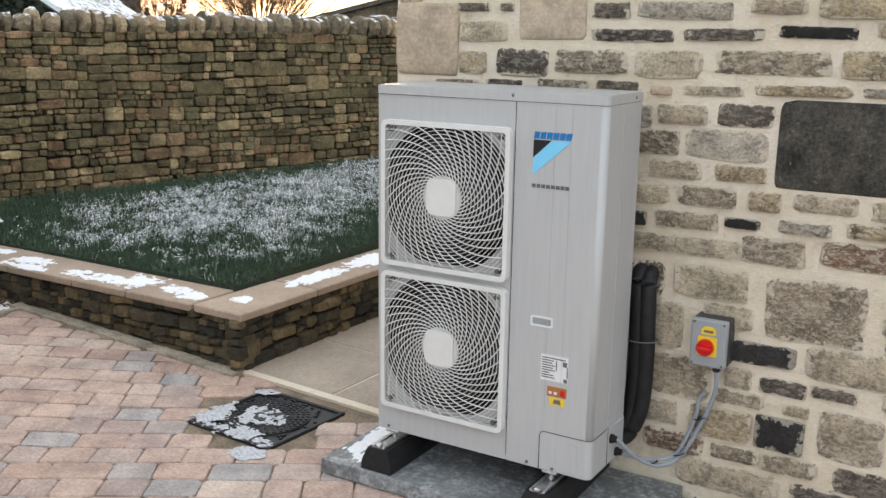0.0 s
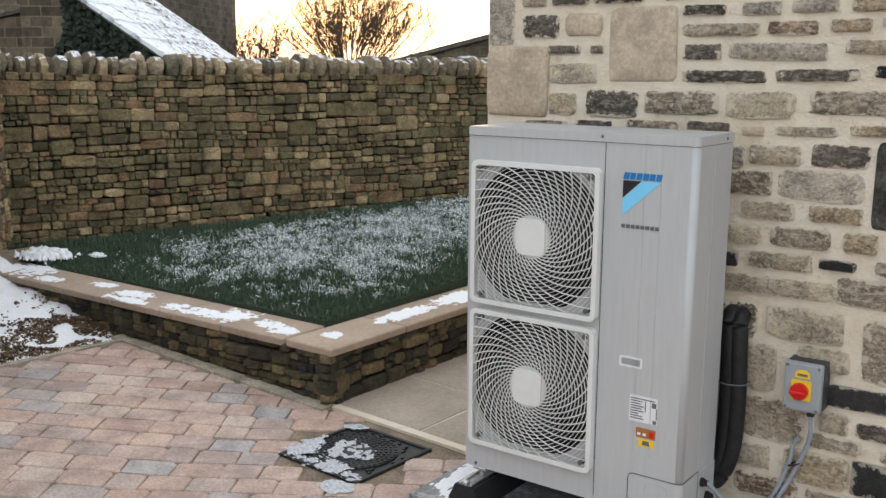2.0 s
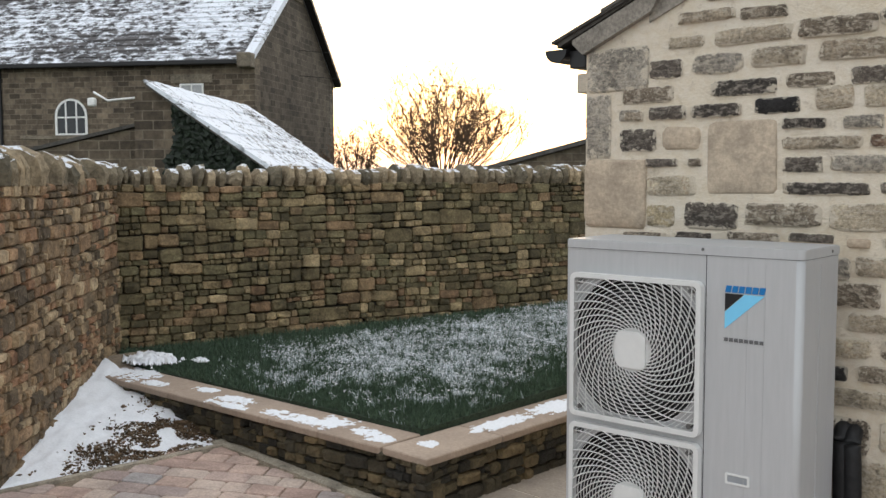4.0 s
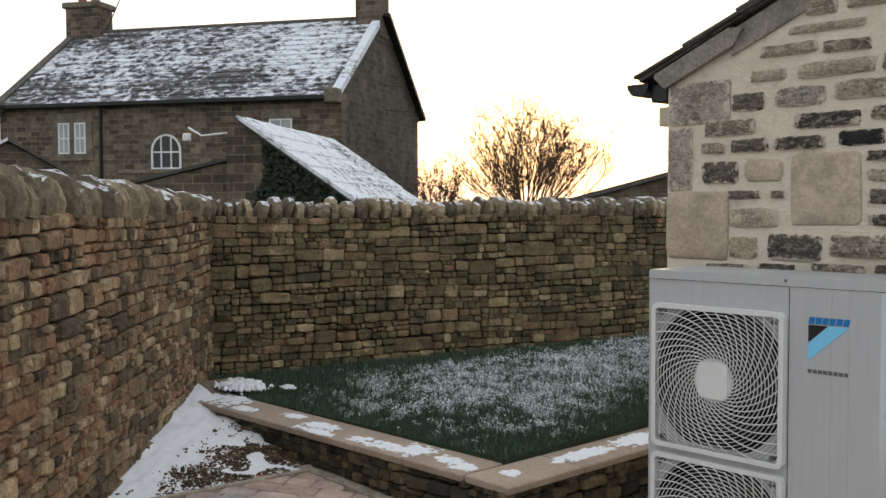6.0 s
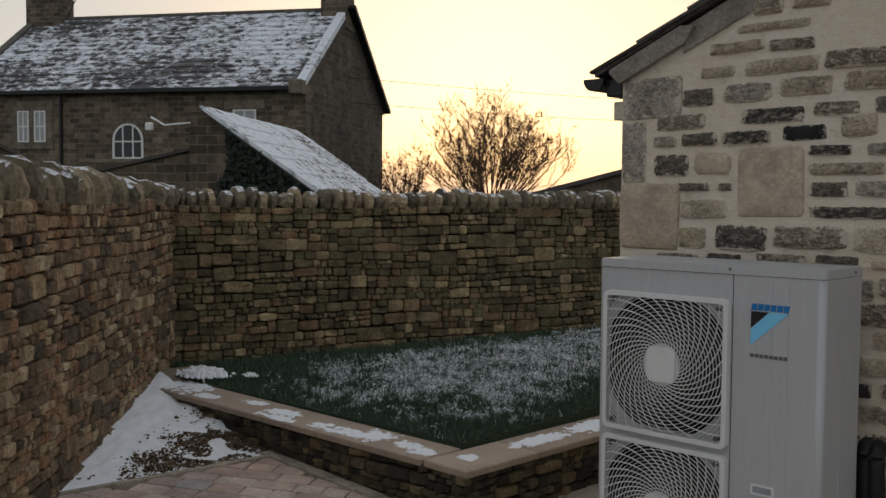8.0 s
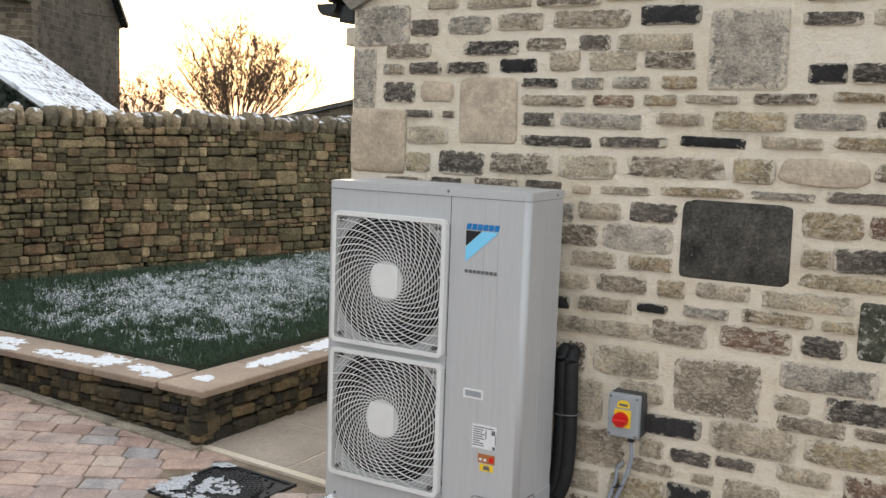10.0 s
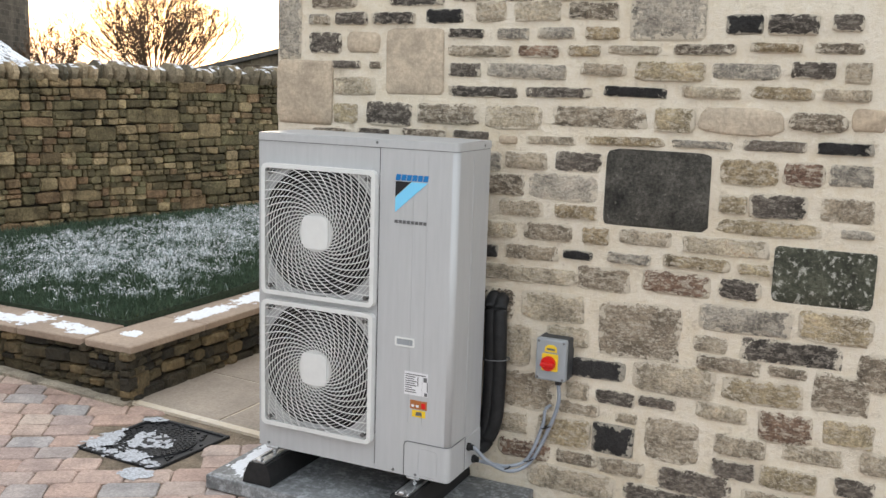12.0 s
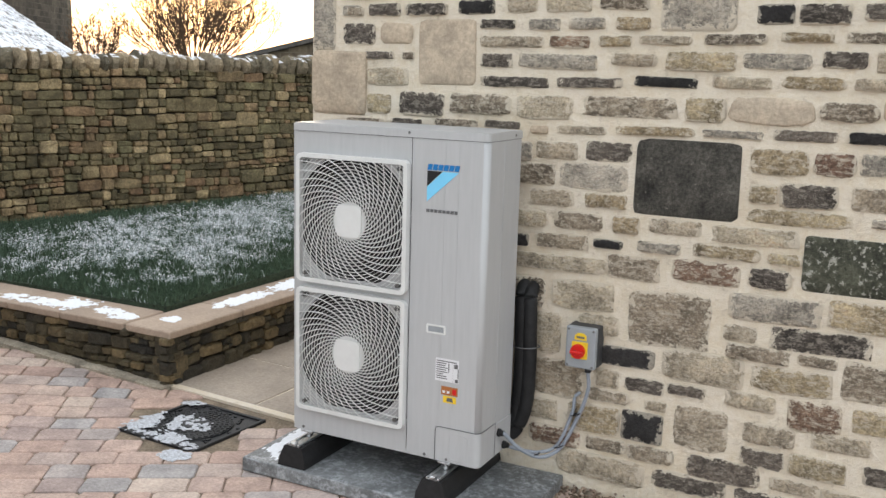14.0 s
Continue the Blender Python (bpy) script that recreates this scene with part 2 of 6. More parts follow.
def box_bm(x0, x1, y0, y1, z0, z1, bevel=0.0, segments=2, bm=None):
    bm = bm or bmesh.new()
    made = bmesh.ops.create_cube(bm, size=1)["verts"]
    bmesh.ops.scale(bm, vec=(x1 - x0, y1 - y0, z1 - z0), verts=made)
    bmesh.ops.translate(bm, vec=((x0 + x1) / 2, (y0 + y1) / 2, (z0 + z1) / 2), verts=made)
    if bevel:
        edges = list({e for v in made for e in v.link_edges})
        bmesh.ops.bevel(bm, geom=edges, offset=bevel, segments=segments, profile=0.5, affect="EDGES")
    return bm


def prism_bm(outline, z0, z1, bm=None):
    """An upright prism over an outline of (x, y)."""
    bm = bm or bmesh.new()
    low = [bm.verts.new((x, y, z0)) for x, y in outline]
    top = [bm.verts.new((x, y, z1)) for x, y in outline]
    n = len(outline)
    bm.faces.new(low[::-1]), bm.faces.new(top)
    for k in range(n):
        bm.faces.new((low[k], low[(k + 1) % n], top[(k + 1) % n], top[k]))
    return bm


def plate_bm(outline, y0, y1, bm=None):
    """A plate over an outline of (x, z), from y0 to y1."""
    bm = bm or bmesh.new()
    a = [bm.verts.new((x, y0, z)) for x, z in outline]
    b = [bm.verts.new((x, y1, z)) for x, z in outline]
    n = len(outline)
    bm.faces.new(a[::-1]), bm.faces.new(b)
    for k in range(n):
        bm.faces.new((a[k], a[(k + 1) % n], b[(k + 1) % n], b[k]))
    return bm


def tube_data(points, radius, sides=6, closed=False, verts=None, faces=None):
    """A round bar along points; radius may be one value or one for each point."""
    verts, faces = ([], []) if verts is None else (verts, faces)
    pts = [Vector(p) for p in points]
    n, start = len(pts), len(verts)
    radii = radius if isinstance(radius, (list, tuple)) else [radius] * n
    for k, p in enumerate(pts):
        a = pts[(k - 1) % n] if closed or k else p
        b = pts[(k + 1) % n] if closed or k < n - 1 else p
        d = (b - a).normalized()
        side = d.cross(Vector((0, 0, 1)) if abs(d.z) < 0.9 else Vector((0, 1, 0))).normalized()
        up = side.cross(d)
        for s in range(sides):
            w = 2 * math.pi * s / sides
            verts.append(tuple(p + radii[k] * (math.cos(w) * side + math.sin(w) * up)))
    for k in range(n if closed else n - 1):
        i, j = start + k * sides, start + (k + 1) % n * sides
        for s in range(sides):
            faces.append((i + s, i + (s + 1) % sides, j + (s + 1) % sides, j + s))
    if not closed:
        faces.append(tuple(start + s for s in range(sides))[::-1])
        faces.append(tuple(start + (n - 1) * sides + s for s in range(sides)))
    return verts, faces


def tube(name, points, radius, material, parent=None, sides=8, label=""):
    v, f = tube_data(points, radius, sides)
    ob = thing(name, v, f, material, parent, True)
    if label:
        ob["label"] = label
    return ob


def curve_points(keys, steps=10):
    """A smooth line through key points."""
    k = [Vector(p) for p in keys]
    k = [2 * k[0] - k[1], *k, 2 * k[-1] - k[-2]]
    out = []
    for i in range(1, len(k) - 2):
        a, b, c, d = k[i - 1 : i + 3]
        for s in range(steps):
            t = s / steps
            out.append(0.5 * (2 * b + (c - a) * t + (2 * a - 5 * b + 4 * c - d) * t * t + (3 * b - a - 3 * c + d) * t ** 3))
    return out + [k[-2]]


# ---- plan ----
WALL_Y = 0.433
CORNER = Vector((-1.24, 0.56))
ARM_L, ARM_R = Vector((-1.0, -0.008)), Vector((0.025, 0.9997))
WALL_CORNER = Vector((-5.23, 1.14))
BACK_DIR, LEFT_DIR = Vector((0.35, 0.937)).normalized(), Vector((0.735, -0.677)).normalized()
ROW_DIR = Vector((0.85, 0.527)).normalized()


def ground_z(x, y):
    """The paving rises gently towards the garden wall."""
    return 0.05 * max(0.0, -1.3 - x) + 0.11 * max(0.0, -3.2 - x)


def lawn_z(x, y):
    return 0.345 + 0.025 * (Vector((x, y)) - CORNER).dot(BACK_DIR)


def stone_shape(rng, rag=0.08, flat=0.86, deep=0.6, n=10, square=0.25):
    """A roughly squared stone of size 1, its face towards -y, with 50 triangles."""
    out, wob = [], [(rng.uniform(-rag, rag), rng.uniform(-rag, rag)) for _ in range(n)]
    for k in range(n):
        a = 2 * math.pi * (k + 0.5) / n
        x = math.copysign(abs(math.cos(a)) ** square, math.cos(a)) * 0.5
        z = math.copysign(abs(math.sin(a)) ** square, math.sin(a)) * 0.5
        jx, jz = (wob[k - 1][i] * 0.6 + wob[k][i] + wob[(k + 1) % n][i] * 0.6 for i in (0, 1))
        if n > 20:
            jx, jz = jx * 0.7 + rng.uniform(-0.018, 0.018), jz * 0.5 + rng.uniform(-0.045, 0.045)
        out.append((x * (1 + jx), z * (1 + 1.5 * jz)))
    verts = [(x, 0, z) for x, z in out] + [(x, -deep - rng.uniform(-0.1, 0.1), z) for x, z in out]
    verts += [(x * flat, -0.95 + rng.uniform(-0.12, 0.1), z * (flat - 0.06)) for x, z in out]
    verts.append((rng.uniform(-0.15, 0.15), -1.0 + rng.uniform(-0.1, 0.12), rng.uniform(-0.15, 0.15)))
    faces = []
    for r in (0, n):
        for k in range(n):
            faces.append((r + k, r + (k + 1) % n, r + n + (k + 1) % n, r + n + k))
    faces += [(2 * n + k, 2 * n + (k + 1) % n, 3 * n) for k in range(n)]
    return verts, faces


def courses(rng, length, low, high, h_min, h_max, w_min, w_max, joint, split=True):
    """Random rubble brought to rough courses: the middle, width and height of each stone."""

    def cut(u, z, w, h):
        """Halve a patch of walling until each piece is one stone."""
        tall = h_max * (1.3 if rng.random() < 0.2 else rng.uniform(0.65, 1.15))
        if split and h > tall and h > 2 * h_min:
            k = rng.uniform(0.32, 0.68) * h
            yield from cut(u, z, w, k)
            yield from cut(u, z + k, w, h - k)
        elif w > min(w_max * 1.35, max(w_min, h * rng.uniform(1.4, 3.6))) and w > 1.6 * w_min * min(1.0, h / 0.06):
            k = rng.uniform(0.28, 0.72) * w
            yield from cut(u, z, k, h)
            yield from cut(u + k, z, w - k, h)
        else:
            wave = 0.014 * math.sin(u * 2.3 + z * 5) * min(1.0, (z - low) / 0.2)
            yield u + w / 2, z + h / 2 + wave, w - joint, h - joint + rng.uniform(-0.002, 0.004)

    z = low
    while z < high - 0.03:
        h = rng.uniform(0.11, 0.27)
        if high - z - h < 0.07:
            h = high - z
        u = -rng.uniform(0, 0.4)
        while u < length:
            w = rng.uniform(0.25, 0.75)
            yield from cut(u, z, w, h)
            u += w
        z += h


rng_rear = random.Random(77)


def dry_wall(name, label, origin, direction, length, low, high, thick, rng, near, size=(0.03, 0.13, 0.08, 0.3), split=True, own=None):
    """A dry stone wall: a dark core, up to 300 stones of their own in the stretch near, and the others joined."""
    d = Vector(direction).normalized()
    frame_m = Matrix.Translation((origin[0], origin[1], 0)) @ Matrix.Rotation(math.atan2(d.y, d.x), 4, "Z")
    wall = part(name, box_bm(0, length, 0.03, thick - 0.03, low - 0.15, high - 0.01), JOINT)
    wall.matrix_world = frame_m
    tagged(wall, label, "garden wall", kind="structure")
    shapes = [stone_shape(rng, rng.uniform(0.03, 0.075), rng.uniform(0.78, 0.9), 0.6, 10, rng.uniform(0.2, 0.5)) for _ in range(24)]
    meshes = []
    for v, f in shapes:
        me = mesh_from("stone", v, f)
        me.materials.append(own[0] if own else DRYSTONE)
        meshes.append(me)
    verts, faces, count = [], [], 0
    for u, z, w, h in courses(rng, length, low, high, *size, 0.002, split):
        start, end = max(u - w / 2, -0.05), min(u + w / 2, length)
        if end - start < 0.035:
            continue
        u, w = (start + end) / 2, end - start
        k, deep, lean = rng.randrange(24), rng.uniform(0.04, 0.066), rng.gauss(0, 0.025)
        m = Matrix.Translation((u, 0.035, z)) @ Matrix.Rotation(lean, 4, "Y") @ Matrix.Diagonal((w, deep, h, 1))
        if near[0] <= u <= near[1] and count < 300:
            ob = new("stone", meshes[k])
            ob.parent = wall
            ob.matrix_local = m
            count += 1
        else:
            v, f = shapes[k]
            n = len(verts)
            verts += [tuple(m @ Vector(p)) for p in v]
            faces += [tuple(n + i for i in q) for q in f]
    if name.startswith("garden"):
        # the face away from the garden and the open end
        for u, z, w, h in courses(rng_rear, length, low, high, *size, 0.002, split):
            if 0.02 < u < length - 0.02:
                m = Matrix.Translation((u, thick - 0.035, z)) @ Matrix.Rotation(math.pi, 4, "Z") @ Matrix.Diagonal((w, rng_rear.uniform(0.04, 0.066), h, 1))
                v, f = shapes[rng_rear.randrange(24)]
                n = len(verts)
                verts += [tuple(m @ Vector(p)) for p in v]
                faces += [tuple(n + i for i in q) for q in f]
        for end, turn in ((0.005, -math.pi / 2), (length - 0.005, math.pi / 2)):
            for u, z, w, h in courses(rng_rear, thick, low, high, *size, 0.002, split):
                if 0.04 < u < thick - 0.04:
                    m = Matrix.Translation((end, u, z)) @ Matrix.Rotation(turn, 4, "Z") @ Matrix.Diagonal((min(w, 0.2), 0.045, h, 1))
                    v, f = shapes[rng_rear.randrange(24)]
                    n = len(verts)
                    verts += [tuple(m @ Vector(p)) for p in v]
                    faces += [tuple(n + i for i in q) for q in f]
    if verts:
        rest = thing("walling", verts, faces, own[1] if own else DRYSTONE_BULK, wall)
        tagged(rest, kind="stuff")
    return wall, frame_m


def cope_shape(rng):
    """An upright cope stone of size 1, standing on z = 0, its length across the wall along y."""
    prof = [(-0.5, 0.0), (-0.53, 0.42), (-0.44, 0.78), (-0.2, 0.98), (0.2, 1.0), (0.44, 0.76), (0.52, 0.4), (0.5, 0.0)]
    verts, faces, n = [], [], len(prof)
    for x, s in ((-0.5, 0.56), (-0.27, 0.95), (0.24, 1.0), (0.5, 0.54)):
        for y, z in prof:
            verts.append((x + rng.uniform(-0.07, 0.07), y * s + rng.uniform(-0.03, 0.03), z * s + (rng.uniform(-0.05, 0.05) if z else 0)))
    for r in range(3):
        for k in range(n):
            faces.append((r * n + k, r * n + (k + 1) % n, (r + 1) * n + (k + 1) % n, (r + 1) * n + k))
    faces.append(tuple(range(n))[::-1])
    faces.append(tuple(3 * n + k for k in range(n)))
    return verts, faces


def cope_row(wall, length, z_of, thick, rng, high, start=0.0, wide=(0.06, 0.135)):
    shapes = []
    for _ in range(8):
        me = mesh_from("cope_stone", *cope_shape(rng))
        me.materials.append(COPE)
        shapes.append(me)
    u = start
    while u < length:
        w = rng.uniform(*wide)
        ob = new("cope_stone", rng.choice(shapes))
        ob.parent = wall
        lean = rng.gauss(0.12, 0.13)
        h = high(u) * rng.uniform(0.84, 1.2)
        ob.matrix_local = Matrix.Translation((u + w / 2, thick / 2 - 0.01 + rng.uniform(-0.045, 0.045), z_of(u) - 0.012)) @ Matrix.Rotation(lean, 4, "Y") @ Matrix.Diagonal((w * 0.88, thick + rng.uniform(-0.06, 0.1), h, 1))
        u += w * 1.0


# ---- ground and paving ----
ground = thing("ground", [(-300, -300, -0.2), (300, -300, -0.2), (300, 300, -0.2), (-300, 300, -0.2)], [(0, 1, 2, 3)], FIELD)
tagged(ground, "dull winter field reaching to the horizon", "ground", kind="structure")

# ---- the stone outbuilding ----
HOUSE_L, HOUSE_R, RIDGE_X, EAVE_Z, SLOPE = -0.205, 5.0, 2.4, 2.32, 0.445
WZ = EAVE_Z + 0.04
house_wall = part("wall_front", plate_bm([(HOUSE_L, -0.15), (HOUSE_R, -0.15), (HOUSE_R, WZ), (RIDGE_X, WZ + SLOPE * (RIDGE_X - HOUSE_L)), (HOUSE_L, WZ)], WALL_Y, WALL_Y + 0.45), MORTAR)
tagged(house_wall, "rubble sandstone gable wall with wide pale lime mortar", "house wall", kind="structure")
side_wall = part("wall_side", box_bm(HOUSE_L, HOUSE_L + 0.45, WALL_Y + 0.45, 6.0, -0.15, WZ - 0.02), MORTAR)
tagged(side_wall, "side wall of the sandstone outbuilding", "house wall", kind="structure")
back_wall = part("wall_rear", box_bm(HOUSE_L + 0.45, HOUSE_R, 5.6, 6.0, -0.15, WZ - 0.02), MORTAR)
tagged(back_wall, "rear wall of the sandstone outbuilding", "house wall", kind="structure")
far_wall = part("wall_far", box_bm(HOUSE_R - 0.4, HOUSE_R, WALL_Y + 0.45, 5.6, -0.15, WZ - 0.02), MORTAR)
tagged(far_wall, "far side wall of the sandstone outbuilding", "house wall", kind="structure")

rng_h = random.Random(3)
HOUSE_SHAPES = [stone_shape(rng_h, rng_h.uniform(0.04, 0.075), rng_h.uniform(0.88, 0.95), 0.5, 24, rng_h.uniform(0.24, 0.5)) for _ in range(24)]
BIG_SHAPES = [stone_shape(rng_h, 0.014, 0.97, 0.5, 20, 0.15) for _ in range(4)]
SHARED = {}


def lay_stones(tone, *stones, big=False):
    """Stones of one tone in the gable wall: the middle (x, z), width and height of each."""
    for x, z, w, h in stones:
        k = rng_h.randrange(4 if big else 24)
        if (tone, k, big) not in SHARED:
            me = mesh_from("stone", *(BIG_SHAPES if big else HOUSE_SHAPES)[k], smooth=True)
            me.materials.append(HOUSE[tone])
            SHARED[tone, k, big] = me
        ob = new("stone", SHARED[tone, k, big])
        ob.parent = house_wall
        ob.matrix_local = Matrix.Translation((x, WALL_Y + 0.012, z)) @ Matrix.Rotation(rng_h.uniform(-0.02, 0.02), 4, "Y") @ Matrix.Diagonal((w * 1.03, 0.012 + rng_h.uniform(0.008, 0.018), h * 1.04, 1))


lay_stones("grey", (0.382, 2.207, 0.2, 0.079), (0.005, 2.024, 0.1, 0.049), (1.11, 1.973, 0.15, 0.048), (0.93, 1.969, 0.14, 0.047), (1.85, 1.841, 0.25, 0.061), (0.999, 1.822, 0.34, 0.061), (1.71, 1.566, 0.23, 0.03), (2.24, 1.483, 0.15, 0.081), (0.866, 1.45, 0.07, 0.082), (1.17, 1.366, 0.29, 0.11), (2.28, 1.275, 0.11, 0.033), (1.46, 1.103, 0.17, 0.045), (1.92, 0.911, 0.33, 0.103))
lay_stones("dark", (1.09, 2.319, 0.22, 0.066), (1.36, 2.316, 0.23, 0.059), (0.168, 2.202, 0.15, 0.076), (0.951, 2.128, 0.13, 0.063), (0.492, 2.111, 0.25, 0.062), (2.18, 2.016, 0.1, 0.061), (0.381, 2.03, 0.2, 0.052), (0.176, 2.029, 0.16, 0.056), (2, 2.009, 0.17, 0.073), (0.722, 1.969, 0.16, 0.039), (0.045, 1.923, 0.16, 0.094), (2.08, 1.85, 0.15, 0.06), (0.155, 1.831, 0.14, 0.035), (0.721, 1.821, 0.14, 0.058), (1.13, 1.742, 0.27, 0.042), (0.808, 1.734, 0.3, 0.046), (0.368, 1.627, 0.22, 0.103), (1.97, 1.574, 0.22, 0.042))
lay_stones("dark", (0.759, 1.556, 0.17, 0.033), (0.296, 1.542, 0.16, 0.035), (1.23, 1.471, 0.19, 0.082), (2, 1.354, 0.2, 0.09), (1.89, 1.028, 0.15, 0.08), (2.09, 0.808, 0.37, 0.093), (1.61, 0.534, 0.15, 0.047), (1.44, 0.523, 0.16, 0.062), (2.36, 0.325, 0.14, 0.077), (1.92, 0.312, 0.16, 0.076), (1.78, 0.228, 0.29, 0.101), (1.94, 0.141, 0.21, 0.065), (1.65, 0.14, 0.29, 0.08))
lay_stones("black", (1.25, 2.228, 0.23, 0.074), (0.622, 2.038, 0.17, 0.06), (1.83, 2.009, 0.13, 0.072), (1.44, 1.753, 0.25, 0.041), (2.21, 1.577, 0.18, 0.044), (1.25, 1.095, 0.12, 0.037), (0.853, 1.075, 0.1, 0.053), (1.35, 0.632, 0.25, 0.081))
lay_stones("brown", (0.465, 2.536, 0.12, 0.059), (0.636, 2.534, 0.15, 0.044), (0.485, 2.46, 0.3, 0.034), (0.333, 2.391, 0.23, 0.044), (0.564, 2.381, 0.18, 0.046), (0.832, 2.307, 0.27, 0.068), (0.523, 2.302, 0.29, 0.059), (0.252, 2.3, 0.15, 0.046), (0.932, 2.221, 0.32, 0.071), (0.623, 2.217, 0.2, 0.071), (1.2, 2.128, 0.3, 0.065), (0.743, 2.124, 0.18, 0.055), (0.087, 2.103, 0.23, 0.065), (1.26, 2.06, 0.2, 0.069), (1.03, 2.058, 0.2, 0.077), (0.83, 2.057, 0.13, 0.083), (0.026, 2.02, 0.08, 0.039), (2.16, 1.928, 0.16, 0.041))
lay_stones("brown", (1.69, 1.918, 0.22, 0.041), (1.43, 1.912, 0.2, 0.034), (0.789, 1.898, 0.28, 0.048), (2.23, 1.845, 0.09, 0.074), (1.31, 1.836, 0.18, 0.048), (0.299, 1.832, 0.06, 0.034), (2.2, 1.766, 0.16, 0.044), (1.73, 1.76, 0.21, 0.046), (0.195, 1.74, 0.21, 0.079), (2.11, 1.667, 0.19, 0.07), (1.3, 1.651, 0.37, 0.084), (0.947, 1.636, 0.24, 0.097), (0.649, 1.637, 0.28, 0.085), (1.11, 1.55, 0.21, 0.036), (0.538, 1.551, 0.2, 0.036), (0.082, 1.536, 0.19, 0.033), (1.01, 1.464, 0.18, 0.07), (2.24, 1.358, 0.18, 0.089))
lay_stones("brown", (0.925, 1.361, 0.17, 0.089), (0.995, 1.265, 0.19, 0.068), (1.52, 1.191, 0.2, 0.062), (1.82, 1.186, 0.31, 0.069), (1.12, 1.178, 0.2, 0.073), (0.894, 1.171, 0.17, 0.072), (1.05, 1.086, 0.22, 0.062), (1.36, 1.008, 0.21, 0.101), (1.03, 0.994, 0.42, 0.067), (1.16, 0.868, 0.27, 0.12), (0.891, 0.855, 0.19, 0.128), (1.8, 0.8, 0.13, 0.067), (2.39, 0.773, 0.13, 0.147), (1.23, 0.753, 0.18, 0.087), (2.09, 0.732, 0.14, 0.043), (1.87, 0.73, 0.24, 0.063), (1.01, 0.688, 0.12, 0.185), (2.28, 0.679, 0.2, 0.15))
lay_stones("brown", (1.67, 0.637, 0.31, 0.127), (1.86, 0.535, 0.19, 0.068), (1.28, 0.529, 0.1, 0.083), (1.06, 0.496, 0.25, 0.162), (1.29, 0.453, 0.17, 0.054), (1.49, 0.446, 0.09, 0.043), (2.43, 0.434, 0.12, 0.087), (2.2, 0.427, 0.21, 0.071), (1.94, 0.413, 0.19, 0.082), (0.998, 0.344, 0.14, 0.095), (1.29, 0.238, 0.17, 0.062), (1.48, 0.235, 0.19, 0.064), (2.05, 0.22, 0.18, 0.057), (2.22, 0.216, 0.14, 0.049), (1.27, 0.132, 0.37, 0.113))
lay_stones("pale", (0.239, 1.926, 0.16, 0.087), (2.28, 1.679, 0.11, 0.078), (1.84, 1.658, 0.29, 0.099), (0.927, 1.543, 0.08, 0.033))
lay_stones("russet", (1.04, 1.902, 0.17, 0.049), (2.08, 1.477, 0.14, 0.09), (1.65, 1.024, 0.26, 0.089), (2.1, 0.515, 0.19, 0.12), (1.06, 0.232, 0.23, 0.084))
lay_stones("buff", (1.3, 1.975, 0.14, 0.052), (1.95, 1.928, 0.18, 0.036), (1.23, 1.906, 0.13, 0.044), (1.57, 1.836, 0.26, 0.072), (1.98, 1.765, 0.21, 0.049), (1.6, 1.653, 0.15, 0.092), (0.153, 1.62, 0.13, 0.092), (1.41, 1.563, 0.3, 0.039), (1.89, 1.473, 0.21, 0.1), (1.84, 1.351, 0.1, 0.07), (1.97, 1.268, 0.36, 0.059), (1.23, 1.271, 0.18, 0.059), (1.32, 1.18, 0.11, 0.073), (1.72, 1.112, 0.25, 0.051), (1.94, 1.11, 0.12, 0.043), (2.24, 0.924, 0.25, 0.116), (2.01, 0.639, 0.3, 0.096), (2.32, 0.532, 0.18, 0.095))
lay_stones("buff", (1.23, 0.343, 0.23, 0.124), (2.13, 0.314, 0.21, 0.09))
lay_stones("grey", (1.55, 2.096, 0.28, 0.293), big=True)
lay_stones("pale", (0.49, 1.847, 0.27, 0.266), big=True)
lay_stones("slate", (1.55, 1.38, 0.4, 0.289), big=True)
lay_stones("mossy", (2.18, 1.107, 0.34, 0.205), big=True)
lay_stones("brown", (1.52, 0.814, 0.34, 0.224), (1.68, 0.387, 0.22, 0.184))
lay_stones("black", (1.44, 0.346, 0.17, 0.126), big=True)
lay_stones("grey", (-0.053, 2.214, 0.28, 0.171), (-0.141, 1.985, 0.115, 0.262), big=True)
lay_stones("pale", (-0.057, 1.707, 0.28, 0.274), big=True)

# ---- garden walls ----
rng_g = random.Random(11)
BACK_LEN = 7.0
back, _ = dry_wall("garden_wall_back", "dry stone garden wall of olive-brown sandstone with upright cope", WALL_CORNER, BACK_DIR, BACK_LEN, 0.25, 1.685, 0.4, rng_g, (0.0, 2.6))
cope_row(back, BACK_LEN, lambda u: 1.685, 0.34, rng_g, lambda u: 0.172)
LEFT_LEN = 5.8
left_origin = WALL_CORNER + LEFT_DIR * LEFT_LEN
left, _ = dry_wall("garden_wall_left", "dry stone side wall of brown sandstone with rounded upright cope", left_origin, -LEFT_DIR, LEFT_LEN, 0.0, 1.745, 0.4, rng_g, (1.2, 3.4), own=WARMSTONE)
cope_row(left, LEFT_LEN, lambda u: 1.705 + 0.012 * (LEFT_LEN - u), 0.36, rng_g, lambda u: 0.19 + 0.011 * (LEFT_LEN - u), wide=(0.085, 0.175))

